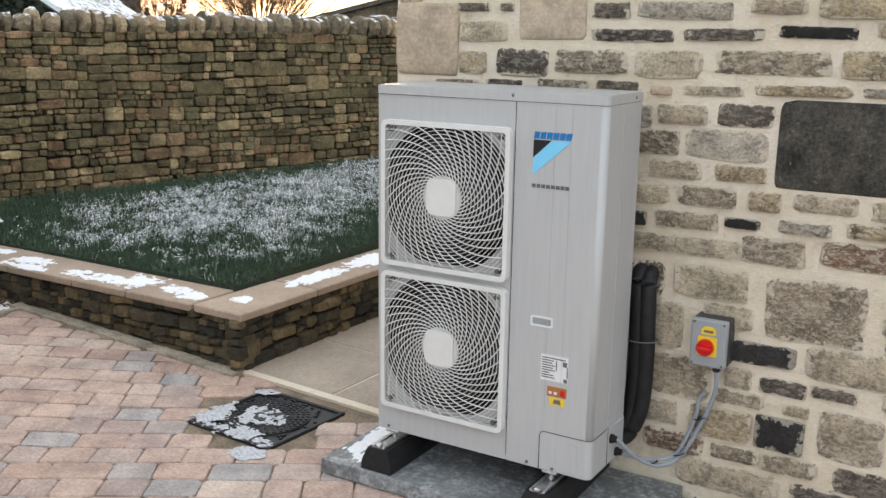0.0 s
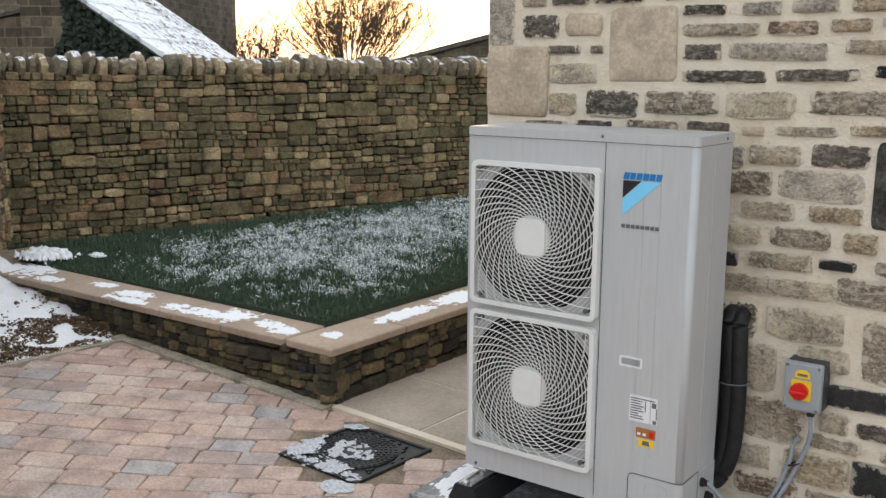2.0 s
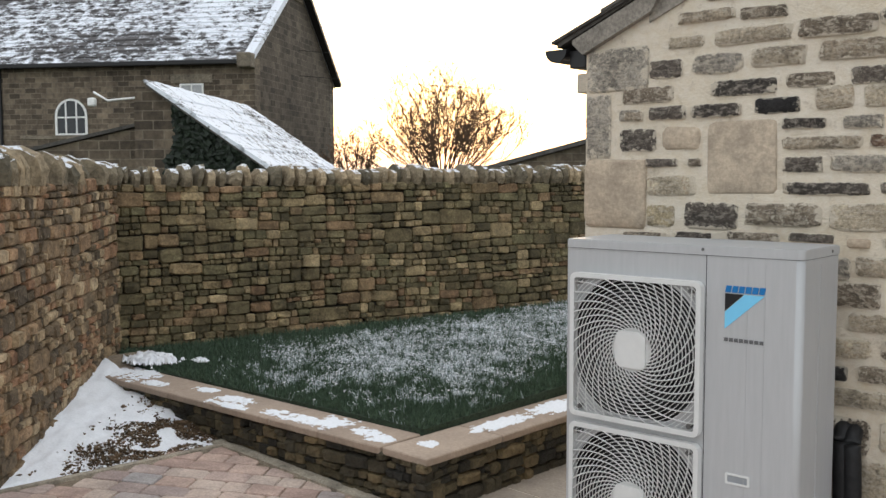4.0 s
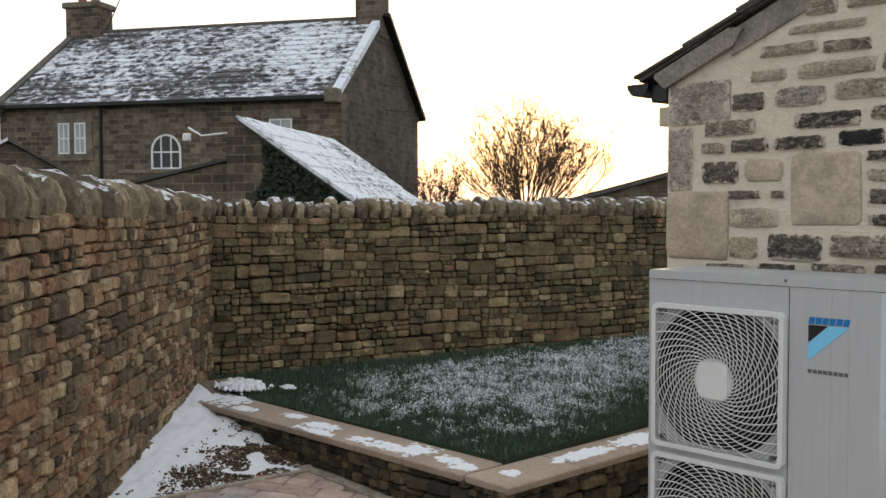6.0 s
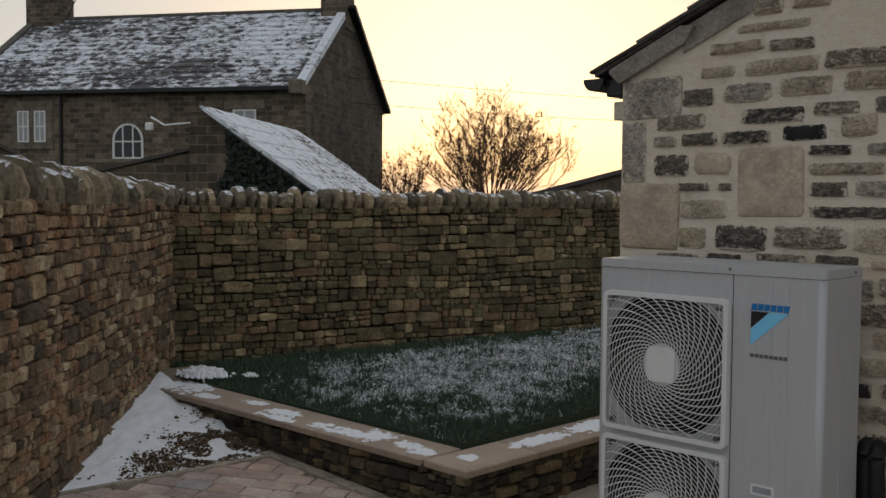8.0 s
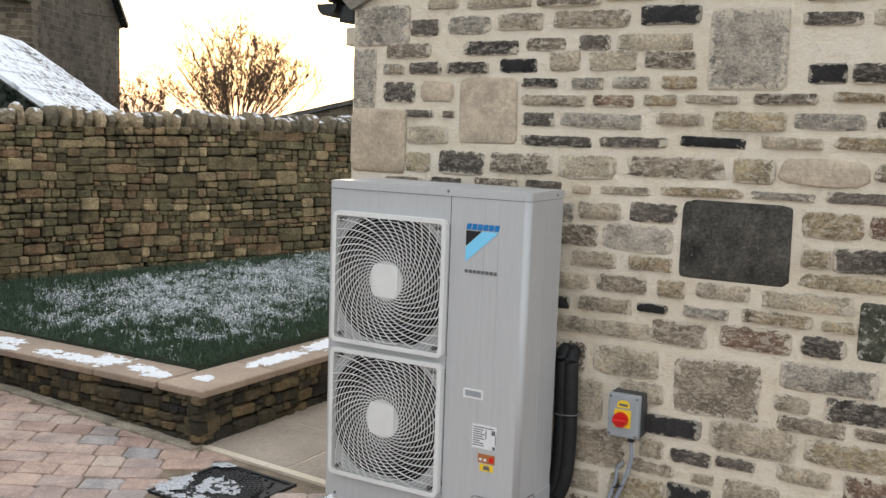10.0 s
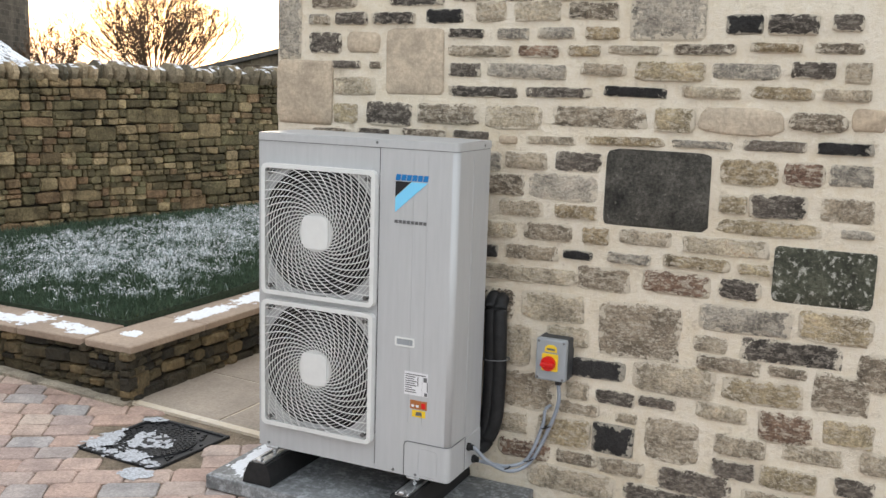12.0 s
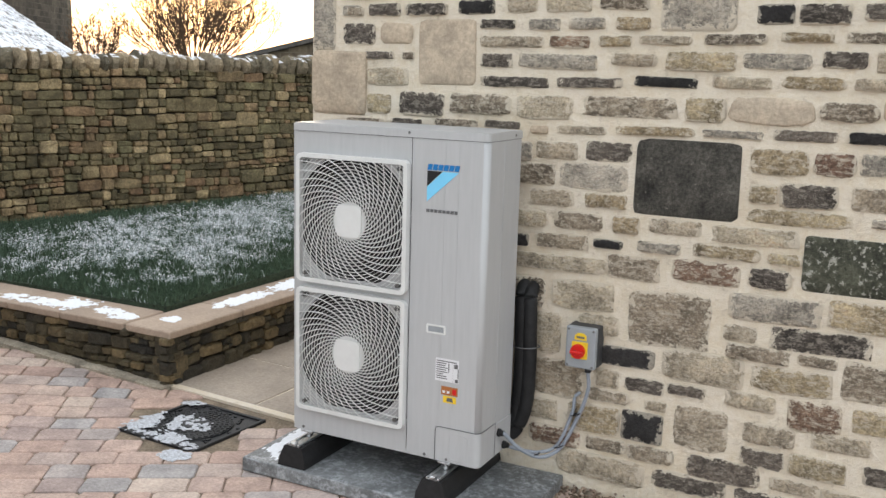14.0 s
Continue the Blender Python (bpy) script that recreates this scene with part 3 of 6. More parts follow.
# ---- raised lawn: retaining walls, coping flags, turf ----
IN_L, IN_R = Vector((-ARM_L.y, ARM_L.x)) * -1, Vector((-ARM_R.y, ARM_R.x))
ARM_LEN = 3.3
low_l, _ = dry_wall("retaining_wall_front", "low dry stone retaining wall under sandstone coping", CORNER + ARM_L * ARM_LEN + IN_L * 0.03, -ARM_L, ARM_LEN - 0.03, 0.0, 0.27, 0.3, rng_g, (0.4, ARM_LEN), (0.035, 0.11, 0.07, 0.22), own=DAMP)
low_r, _ = dry_wall("retaining_wall_side", "low dry stone retaining wall beside the flagged passage", CORNER + IN_R * 0.03 + ARM_R * 0.03, ARM_R, 6.0, -0.02, 0.27, 0.3, rng_g, (0.0, 2.2), (0.035, 0.11, 0.07, 0.22), own=DAMP)
quoin = part("corner_stone", box_bm(-0.02, 0.13, -0.015, 0.12, 0.0, 0.15, 0.012), DAMP[0], low_r)
quoin_top = part("corner_stone", box_bm(-0.018, 0.08, -0.012, 0.1, 0.155, 0.265, 0.012), DAMP[0], low_r)

FLAG_W, FLAG_Z0, FLAG_Z1 = 0.34, 0.27, 0.312


def coping_flag(a, b, start, along, inward):
    """A coping flag from a to b metres along an arm."""
    p = [start + along * a - inward * 0.0, start + along * b, start + along * b + inward * FLAG_W, start + along * a + inward * FLAG_W]
    bm = prism_bm([tuple(q) for q in p], FLAG_Z0, FLAG_Z1)
    bmesh.ops.bevel(bm, geom=bm.edges[:], offset=0.006, segments=1, affect="EDGES")
    ob = part("coping_flag", bm, FLAG)
    return tagged(ob, "buff sandstone coping flag on the low retaining wall", "coping", "coping flags")


s = 0.0
for length in (0.62, 0.75, 0.7, 0.8, 0.85, 0.8, 0.9):
    coping_flag(s, s + length - 0.008, CORNER, ARM_R, IN_R)
    s += length
s = FLAG_W + 0.012
for length in (0.5, 0.44, 0.58, 0.5, 0.62, 0.45):
    coping_flag(s, min(s + length - 0.008, ARM_LEN + 0.1), CORNER, ARM_L, IN_L)
    s += length

inner = CORNER + (IN_L + IN_R) * FLAG_W
LAWN = [inner, CORNER + ARM_L * (ARM_LEN + 0.15) + IN_L * FLAG_W, WALL_CORNER + LEFT_DIR * 0.05, WALL_CORNER + BACK_DIR * BACK_LEN, CORNER + ARM_R * 6.2 + IN_R * FLAG_W]
bm = bmesh.new()
top = [bm.verts.new((p.x, p.y, lawn_z(p.x, p.y) - 0.012)) for p in LAWN]
low = [bm.verts.new((p.x, p.y, 0.1)) for p in LAWN]
bm.faces.new(top), bm.faces.new(low[::-1])
for k in range(5):
    bm.faces.new((low[k], low[(k + 1) % 5], top[(k + 1) % 5], top[k]))
turf = tagged(part("lawn", bm, TURF), "raised lawn of dark winter turf dusted with snow", "lawn", kind="structure")


def inside(p, poly):
    hit = False
    for a, b in zip(poly, poly[1:] + poly[:1]):
        if (a.y > p.y) != (b.y > p.y) and p.x < (b.x - a.x) * (p.y - a.y) / (b.y - a.y) + a.x:
            hit = not hit
    return hit


rng_l = random.Random(5)
gv, gf, wv, wf, sv, sf = [], [], [], [], [], []


def snow_cover(p):
    """How much snow lies on the lawn at a place: patchy, little at the edges."""
    edge = min((p - inner).dot(IN_L), (p - inner).dot(IN_R))
    patch = 0.45 * noise.noise(Vector((p.x * 2.2, p.y * 2.2, 3.0))) + 0.7 * noise.noise(Vector((p.x * 7, p.y * 7, 9.0))) + 0.8 * noise.noise(Vector((p.x * 22, p.y * 22, 1.0)))
    back_gap = (p - WALL_CORNER).dot(Vector((BACK_DIR.y, -BACK_DIR.x)))
    middle = min(edge / 0.9, 1.0) - max(0.0, -3.4 - p.x) * 0.9 - max(0.0, 0.7 - back_gap)
    return patch + 0.7 * middle - 0.3


made = 0
while made < 110000:
    p = Vector((rng_l.uniform(-5.3, -0.6), rng_l.uniform(0.4, 7.6)))
    far = (p - Vector((2.1, -3.1))).length
    if far > 6.2 and rng_l.random() < (far - 6.2) / 6:
        continue
    if not inside(p, LAWN):
        continue
    made += 1
    z, h, a = lawn_z(p.x, p.y) - 0.012, rng_l.uniform(0.02, 0.06), rng_l.uniform(0, math.pi)
    w = rng_l.uniform(0.0025, 0.005)
    dx, dy, lx, ly = math.cos(a) * w, math.sin(a) * w, rng_l.gauss(0, 0.014), rng_l.gauss(0, 0.014)
    bv, bf = (wv, wf) if snow_cover(p) > rng_l.uniform(-0.1, 1.3) else (gv, gf)
    n = len(bv)
    bv += [(p.x - dx, p.y - dy, z), (p.x + dx, p.y + dy, z), (p.x + lx, p.y + ly, z + h)]
    bf.append((n, n + 1, n + 2))
blades = tagged(thing("grass", gv, gf, GRASS), "short dark green winter grass blades of the lawn", "grass", kind="stuff")
tagged(thing("frosted_grass", wv, wf, FROSTED), "frosted white grass blades of the snowy lawn", "grass", kind="stuff")
made = 0
while made < 120000:
    p = Vector((rng_l.uniform(-5.3, -0.6), rng_l.uniform(0.4, 7.6)))
    if not inside(p, LAWN):
        continue
    made += 1
    if snow_cover(p) < rng_l.uniform(0.0, 0.85):
        continue
    z = lawn_z(p.x, p.y) + rng_l.uniform(0.005, 0.035)
    r = rng_l.uniform(0.002, 0.006)
    n = len(sv)
    a = rng_l.uniform(0, 6)
    for k in range(3):
        sv.append((p.x + r * math.cos(a + 2.1 * k) * 1.4, p.y + r * math.sin(a + 2.1 * k) * 1.4, z + rng_l.uniform(-0.3, 0.3) * r))
    sv.append((p.x, p.y, z + r * 0.8))
    sf += [(n, n + 1, n + 3), (n + 1, n + 2, n + 3), (n + 2, n, n + 3), (n, n + 2, n + 1)]
tagged(thing("snow_flakes", sv, sf, SNOW), "thin scattered snow lying on the grass", "snow", kind="stuff")


def snow_patch(points, z_of, label, height=0.012, seed=1, cells=48, bare=0.28, material=None):
    """A thin ragged patch of snow in a quad of four plan corners."""
    rng = random.Random(seed)
    q = [Vector(p) for p in points]
    verts, faces, index = [], [], {}
    off = rng.uniform(0, 50)

    def height_at(i, j):
        u, v = i / cells, j / cells
        p = (q[0] * (1 - u) + q[1] * u) * (1 - v) + (q[3] * (1 - u) + q[2] * u) * v
        rim = 1.0 - math.hypot(2 * u - 1, 2 * v - 1)
        k = min(rim * 1.7, 0.75) - bare + 0.75 * noise.noise(Vector((p.x * 8 + off, p.y * 8, off))) + 0.85 * noise.noise(Vector((p.x * 26, p.y * 26, off))) + 0.6 * noise.noise(Vector((p.x * 70, p.y * 70, off)))
        return p, k

    for i in range(cells + 1):
        for j in range(cells + 1):
            p, k = height_at(i, j)
            index[i, j] = (len(verts), k)
            verts.append((p.x, p.y, z_of(p.x, p.y) + min(max(k, -0.15), 0.7) * height))
    for i in range(cells):
        for j in range(cells):
            c = [index[i, j], index[i + 1, j], index[i + 1, j + 1], index[i, j + 1]]
            if sum(k > 0 for _, k in c) >= 2:
                faces.append(tuple(n for n, _ in c))
    return tagged(thing("snow_patch", verts, faces, material or SNOW, smooth=True), label, "snow", "snow patches")


def on_arm(start, along, inward, a, b, c, d):
    return [tuple(start + along * s + inward * t) for s, t in ((a, c), (b, c), (b, d), (a, d))]


flag_top = lambda x, y: FLAG_Z1 + 0.001
for k, (a, b, c, d) in enumerate(((0.34, 0.62, 0.05, 0.2), (0.48, 0.74, 0.1, 0.24), (0.78, 1.08, 0.03, 0.33), (0.92, 1.5, 0.04, 0.2), (1.55, 1.98, -0.0, 0.1), (1.66, 2.02, 0.08, 0.26), (2.12, 2.36, 0.16, 0.28), (2.55, 2.85, 0.03, 0.18), (2.8, 3.35, 0.0, 0.36))):
    snow_patch(on_arm(CORNER, ARM_L, IN_L, a, b, c, d), flag_top, "patch of thin snow on the coping flags", 0.008, 20 + k)
for k, (a, b, c, d) in enumerate(((0.15, 0.29, 0.12, 0.27), (0.5, 1.15, 0.1, 0.27), (1.05, 1.7, 0.06, 0.3))):
    snow_patch(on_arm(CORNER, ARM_R, IN_R, a, b, c, d), flag_top, "patch of thin snow on the coping flags", 0.008, 40 + k)

# ---- paving ----
EDGE_A, EDGE_B = Vector((-2.93, 0.54)), Vector((-3.12, -1.3))
bm = bmesh.new()
xs = [-4.9, -4.2, -3.2, -2.6, -1.9, -1.3, 6.2]
rows = [[bm.verts.new((x, y, ground_z(x, y) - 0.011)) for x in xs] for y in (-7.0, 1.2)]
for k in range(len(xs) - 1):
    bm.faces.new((rows[0][k], rows[0][k + 1], rows[1][k + 1], rows[1][k]))
bed = tagged(part("pavement", bm, BEDDING), "drive of tumbled block paving in pink, buff and grey", "paving", kind="structure")


def paver_shape(rng):
    """A tumbled block of size 1 with worn edges, its top at z = 0."""
    v, f = [], []
    ring = [(-1, -0.8), (-0.86, -1), (0.86, -1), (1, -0.8), (1, 0.8), (0.86, 1), (-0.86, 1), (-1, 0.8)]
    for s, z in ((0.5, -1), (0.5, -0.12), (0.47, 0.0)):
        for x, y in ring:
            v.append((x * s + rng.uniform(-0.014, 0.014), y * s + rng.uniform(-0.02, 0.02), z + (rng.uniform(-0.03, 0.01) if z == 0 else 0)))
    for r in (0, 8):
        for k in range(8):
            f.append((r + k, r + (k + 1) % 8, r + 8 + (k + 1) % 8, r + 8 + k))
    f.append(tuple(range(16, 24)))
    return v, f


rng_p = random.Random(8)
PAVERS = [paver_shape(rng_p) for _ in range(8)]
PAVER_MESHES = []
for v, f in PAVERS:
    me = mesh_from("paver", v, f)
    me.materials.append(PAVER)
    PAVER_MESHES.append(me)
DRAIN_MID, DRAIN_TURN, DRAIN_HALF = Vector((-0.75, 0.19)), radians(-4), 0.252
across = Vector((-ROW_DIR.y, ROW_DIR.x))
turn_m = Matrix.Rotation(math.atan2(ROW_DIR.y, ROW_DIR.x), 4, "Z")
edge_n = Vector((-(EDGE_B - EDGE_A).y, (EDGE_B - EDGE_A).x)).normalized()
if edge_n.x < 0:
    edge_n = -edge_n
verts, faces, count = [], [], 0
PITCH = 0.146
for r in range(-52, 18):
    u = -7.0 + rng_p.uniform(0, 0.2)
    while u < 8.5:
        w = rng_p.choice((0.15, 0.18, 0.2, 0.22, 0.25))
        mid = ROW_DIR * (u + w / 2) + across * (r * PITCH)
        u += w
        if mid.y < -6.5 or mid.x > 6.0 or (mid - EDGE_A).dot(edge_n) < 0.0:
            continue
        if mid.x < CORNER.x - 0.05 and (mid - CORNER).dot(IN_L) > -0.02:
            continue
        if mid.x >= CORNER.x - 0.05 and mid.y > 0.545 - 0.08 * (mid.x + 1.28):
            continue
        if mid.x > 1.13 and mid.y > 0.28:
            continue
        q = Matrix.Rotation(-DRAIN_TURN, 2) @ (mid - DRAIN_MID)
        if max(abs(q.x), abs(q.y)) < DRAIN_HALF + 0.045:
            continue
        m = Matrix.Translation((mid.x, mid.y, ground_z(mid.x, mid.y) + rng_p.uniform(-0.003, 0.002))) @ Matrix.Rotation(0.05 if mid.x < -1.3 else 0.0, 4, "Y") @ turn_m @ Matrix.Rotation(rng_p.uniform(-0.012, 0.012), 4, "Z") @ Matrix.Diagonal((w - 0.005, PITCH - 0.006, 0.05, 1))
        k = rng_p.randrange(8)
        if count < 300 and mid.x < 0.2 and mid.y > -1.6:
            ob = new("paver", PAVER_MESHES[k])
            ob.parent = bed
            ob.matrix_local = m
            count += 1
        else:
            n = len(verts)
            verts += [tuple(m @ Vector(p)) for p in PAVERS[k][0]]
            faces += [tuple(n + i for i in q) for q in PAVERS[k][1]]
tagged(thing("block_paving", verts, faces, PAVER_BULK, bed), kind="stuff")

# edging strip and cement fillets


def strip(name, a, b, width, thick, material, label):
    a, b = Vector(a), Vector(b)
    d = (b - a).normalized()
    s = Vector((-d.y, d.x)) * width / 2
    v = []
    for p in (a - s, b - s, b + s, a + s):
        g = ground_z(p.x, p.y)
        v += [(p.x, p.y, g - 0.05), (p.x, p.y, g + thick)]
    f = [(1, 3, 5, 7), (0, 2, 3, 1), (2, 4, 5, 3), (4, 6, 7, 5), (6, 0, 1, 7)]
    return tagged(thing(name, v, f, material), label, "paving edge", kind="structure")


strip("edging_strip", EDGE_A, EDGE_B, 0.04, 0.01, CEMENT, "narrow pale edging strip between paving and snowy bed")
strip("edging_strip", CORNER + ARM_L * 1.78 - IN_L * 0.02, CORNER - IN_L * 0.03, 0.085, 0.01, CEMENT, "cement fillet along the retaining wall")
strip("edging_strip", (-1.31, 0.592), (-0.2, 0.503), 0.05, 0.004, MORTAR, "pale mortar joint between flags and block paving")

# flags of the passage, bedded in pale mortar
PASSAGE = stone_mat("passage_flag", [(0, (0.31, 0.265, 0.225)), (1, (0.4, 0.34, 0.285))], fine=60, coarse=2.5, bump=0.2, grain=0.3)
tagged(part("passage_bed", prism_bm([(-1.25, 0.6), (-0.215, 0.52), (-0.215, 5.3), (-1.15, 5.3)], -0.08, -0.001), MORTAR), "pale mortar bed under the passage flags", "paving", kind="structure")
FRONT = lambda x: 0.61 - 0.08 * (x + 1.28)
for x0, x1, steps in ((-1.25, -0.67, (0.0, 0.62, 1.3, 2.0, 2.8, 3.6, 4.4)), (-0.66, -0.215, (0.0, 0.42, 1.0, 1.7, 2.4, 3.3, 4.4))):
    for a, b in zip(steps, steps[1:]):
        bm = prism_bm([(x0, FRONT(x0) + a), (x1, FRONT(x1) + a), (x1 + 0.02 * (x1 < -0.5), FRONT(x1) + b - 0.012), (x0 + 0.02 * (x0 > -0.7), FRONT(x0) + b - 0.012)], -0.06, 0.004)
        bmesh.ops.bevel(bm, geom=bm.edges[:], offset=0.004, segments=1, affect="EDGES")
        tagged(part("paving_flag", bm, PASSAGE), "large smooth sandstone flag in the side passage", "paving flag", "passage flags")

# snowy bed of bark and leaf litter against the side wall
bed_quad = [EDGE_A, EDGE_B, WALL_CORNER + LEFT_DIR * 3.5, WALL_CORNER + LEFT_DIR * 0.55]
verts, faces, N = [], [], 48
for i in range(N + 1):
    for j in range(N + 1):
        u, v = i / N, j / N
        p = (bed_quad[0] * (1 - u) + bed_quad[1] * u) * (1 - v) + (bed_quad[3] * (1 - u) + bed_quad[2] * u) * v
        bank = 0.03 * noise.noise(Vector((p.x * 4, p.y * 4, 0))) + 0.015 * noise.noise(Vector((p.x * 14, p.y * 14, 2)))
        verts.append((p.x, p.y, ground_z(p.x, p.y) - 0.012 + (0.03 + bank) * min(1, 4 * v) ))
for i in range(N):
    for j in range(N):
        a = i * (N + 1) + j
        faces.append((a, a + 1, a + N + 2, a + N + 1))
snow_bank = tagged(thing("snow_bank", verts, faces, SNOW, smooth=True), "smooth snow lying against the foot of the side wall", "snow", kind="structure")

# leaf litter and bark showing through the snow
LITTER = stone_mat("leaf_litter", [(0, (0.05, 0.035, 0.02)), (0.5, (0.13, 0.085, 0.05)), (1, (0.2, 0.14, 0.09))], island=True)
rng_b = random.Random(21)
verts, faces = [], []
for _ in range(3600):
    u, v = abs(rng_b.gauss(0.05, 0.24)) % 0.7, min(0.6, abs(rng_b.gauss(0.2, 0.14)))
    p = (bed_quad[0] * (1 - u) + bed_quad[1] * u) * (1 - v) + (bed_quad[3] * (1 - u) + bed_quad[2] * u) * v
    if noise.noise(Vector((p.x * 5, p.y * 5, 7))) < -0.12:
        continue
    z = ground_z(p.x, p.y) - 0.012 + 0.035 * min(1, 4 * v) + rng_b.uniform(-0.004, 0.01)
    a, r = rng_b.uniform(0, 6.3), rng_b.uniform(0.006, 0.018)
    n = len(verts)
    for k in range(4):
        w = a + k * math.pi / 2
        verts.append((p.x + r * math.cos(w) * (1 if k % 2 else 0.5), p.y + r * math.sin(w) * (1 if k % 2 else 0.5), z + rng_b.uniform(-0.003, 0.004)))
    verts.append((p.x, p.y, z - 0.015))
    faces += [(n, n + 1, n + 2, n + 3), (n, n + 4, n + 1), (n + 1, n + 4, n + 2), (n + 2, n + 4, n + 3), (n + 3, n + 4, n)]
tagged(thing("leaf_litter", verts, faces, LITTER), "brown leaf litter and bark poking through snow", "leaf litter", kind="stuff")
snow_patch(on_arm(CORNER, ARM_L, IN_L, 2.95, 3.55, 0.26, 0.62), lambda x, y: lawn_z(x, y) + 0.03, "heap of snow at the end of the coping", 0.06, 77, 48, 0.3)
snow_patch([(-4.3, 1.15), (-4.1, 1.17), (-4.12, 1.28), (-4.32, 1.27)], lambda x, y: lawn_z(x, y) + 0.02, "small patch of snow on the lawn edge", 0.03, 78)

# ---- drain cover ----
IRON = plain_mat("cast_iron", (0.03, 0.031, 0.034), 0.55, 0.3, wear=0.3, scale=60, bump=0.3)
drain = new("drain_cover")
drain.matrix_world = Matrix.Translation((*DRAIN_MID, 0)) @ Matrix.Rotation(DRAIN_TURN, 4, "Z")
tagged(drain, "square cast iron drain cover with round patterned lid", "drain cover")
H = DRAIN_HALF
bm = bmesh.new()
for x0, x1, y0, y1 in ((-H, H, -H, -H + 0.02), (-H, H, H - 0.02, H), (-H, -H + 0.02, -H + 0.02, H - 0.02), (H - 0.02, H, -H + 0.02, H - 0.02)):
    box_bm(x0, x1, y0, y1, -0.04, 0.004, 0.003, 1, bm)
part("frame", bm, IRON, drain)
part("tray", box_bm(-H + 0.02, H - 0.02, -H + 0.02, H - 0.02, -0.04, -0.006), IRON, drain)
lid = bmesh.new()
bmesh.ops.create_cone(lid, cap_ends=True, segments=48, radius1=0.2, radius2=0.198, depth=0.012, matrix=Matrix.Translation((0, 0, -0.004)))
lid = part("lid", lid, IRON, drain)
for ring, (radius, number) in enumerate(((0.185, 40), (0.163, 36), (0.14, 30), (0.117, 26), (0.094, 20))):
    bm = bmesh.new()
    for k in range(number):
        a = 2 * math.pi * (k + 0.5 * (ring % 2)) / number
        one = bmesh.ops.create_cube(bm, size=1)["verts"]
        bmesh.ops.scale(bm, vec=(0.015, 0.017, 0.006), verts=one)
        bmesh.ops.rotate(bm, cent=(0, 0, 0), matrix=Matrix.Rotation(a, 3, "Z"), verts=[v for v in one])
        bmesh.ops.translate(bm, vec=(radius * math.cos(a), radius * math.sin(a), 0.004), verts=one)
    part("lug_ring", bm, IRON, lid)
bm = bmesh.new()
bmesh.ops.create_cone(bm, cap_ends=True, segments=32, radius1=0.07, radius2=0.066, depth=0.01, matrix=Matrix.Translation((0, 0, 0.004)))
part("boss", bm, IRON, lid)
corner_lugs = bmesh.new()
for k in range(260):
    x, y = rng_b.uniform(-H + 0.03, H - 0.03), rng_b.uniform(-H + 0.03, H - 0.03)
    if math.hypot(x, y) > 0.21:
        box_bm(x - 0.006, x + 0.006, y - 0.006, y + 0.006, -0.007, 0.002, bm=corner_lugs)
tagged(part("studding", corner_lugs, IRON, drain), kind="stuff")
flat_z = lambda x, y: 0.006
DRAIN_SNOW = (((-1.08, -0.05), (-0.86, -0.02), (-0.93, 0.2), (-1.06, 0.36)), ((-0.95, -0.06), (-0.52, -0.06), (-0.54, 0.05), (-0.95, 0.12)), ((-1.05, 0.38), (-0.88, 0.4), (-0.88, 0.49), (-1.04, 0.49)))
for k, q in enumerate(DRAIN_SNOW):
    snow_patch([(x + 0.025, y - 0.03) for x, y in q], flat_z, "snow caught on the edge of the drain cover", 0.004, 50 + k, 72, 0.36, THIN)
snow_patch([(-0.9, 0.06), (-0.62, 0.06), (-0.62, 0.31), (-0.9, 0.31)], lambda x, y: 0.0088, "frost and snow in the middle of the drain lid", 0.0012, 57, 84, 0.55, THIN)
snow_patch([(-0.64, -0.22), (-0.47, -0.22), (-0.47, -0.09), (-0.64, -0.09)], lambda x, y: 0.002, "small patch of snow on the paving", 0.003, 54, 48, 0.5, THIN)

# ---- plinth slab ----
slab = tagged(part("plinth_slab", box_bm(-0.19, 1.115, -0.13, 0.425, 0.003, 0.065, 0.006), SLAB), "damp dark grey concrete plinth slab with frost", "slab")
snow_patch([(-0.18, -0.12), (0.0, -0.12), (0.02, 0.4), (-0.17, 0.4)], lambda x, y: 0.0655, "thin frost and snow on the plinth slab", 0.003, 60, 44)

# ---- heat pump ----
CASE = plain_mat("ivory_grey_case", (0.455, 0.46, 0.468), 0.4, wear=0.03, scale=9, bump=0.0, stretch=(6, 6, 0.5))
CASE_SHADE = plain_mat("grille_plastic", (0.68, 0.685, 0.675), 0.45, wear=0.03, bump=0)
# near-black: dark fans, plus shade painted into coil back, mouths, chambers, lid gap
DARKIN = plain_mat("dark_fan_and_shade", (0.018, 0.018, 0.02), 0.7, wear=0.2, bump=0)
RUBBER = plain_mat("black_rubber", (0.014, 0.014, 0.015), 0.6, wear=0.3, scale=40, bump=0.1)
STEEL = plain_mat("galvanised_steel", (0.55, 0.56, 0.57), 0.35, 0.9, wear=0.2, scale=40)
SCREW = plain_mat("screw_steel", (0.16, 0.16, 0.16), 0.4, 0.7, bump=0)
BLUE, SKYBLUE = plain_mat("print_blue", (0.01, 0.17, 0.45), 0.4, wear=0.02, bump=0), plain_mat("print_sky_blue", (0.2, 0.6, 0.88), 0.4, wear=0.02, bump=0)
BLACK, GREYINK = plain_mat("print_black", (0.015, 0.015, 0.017), 0.4, wear=0.02, bump=0), plain_mat("print_grey", (0.12, 0.12, 0.125), 0.4, wear=0.02, bump=0)
PAPER = plain_mat("white_label", (0.72, 0.72, 0.74), 0.45, wear=0.03, bump=0)
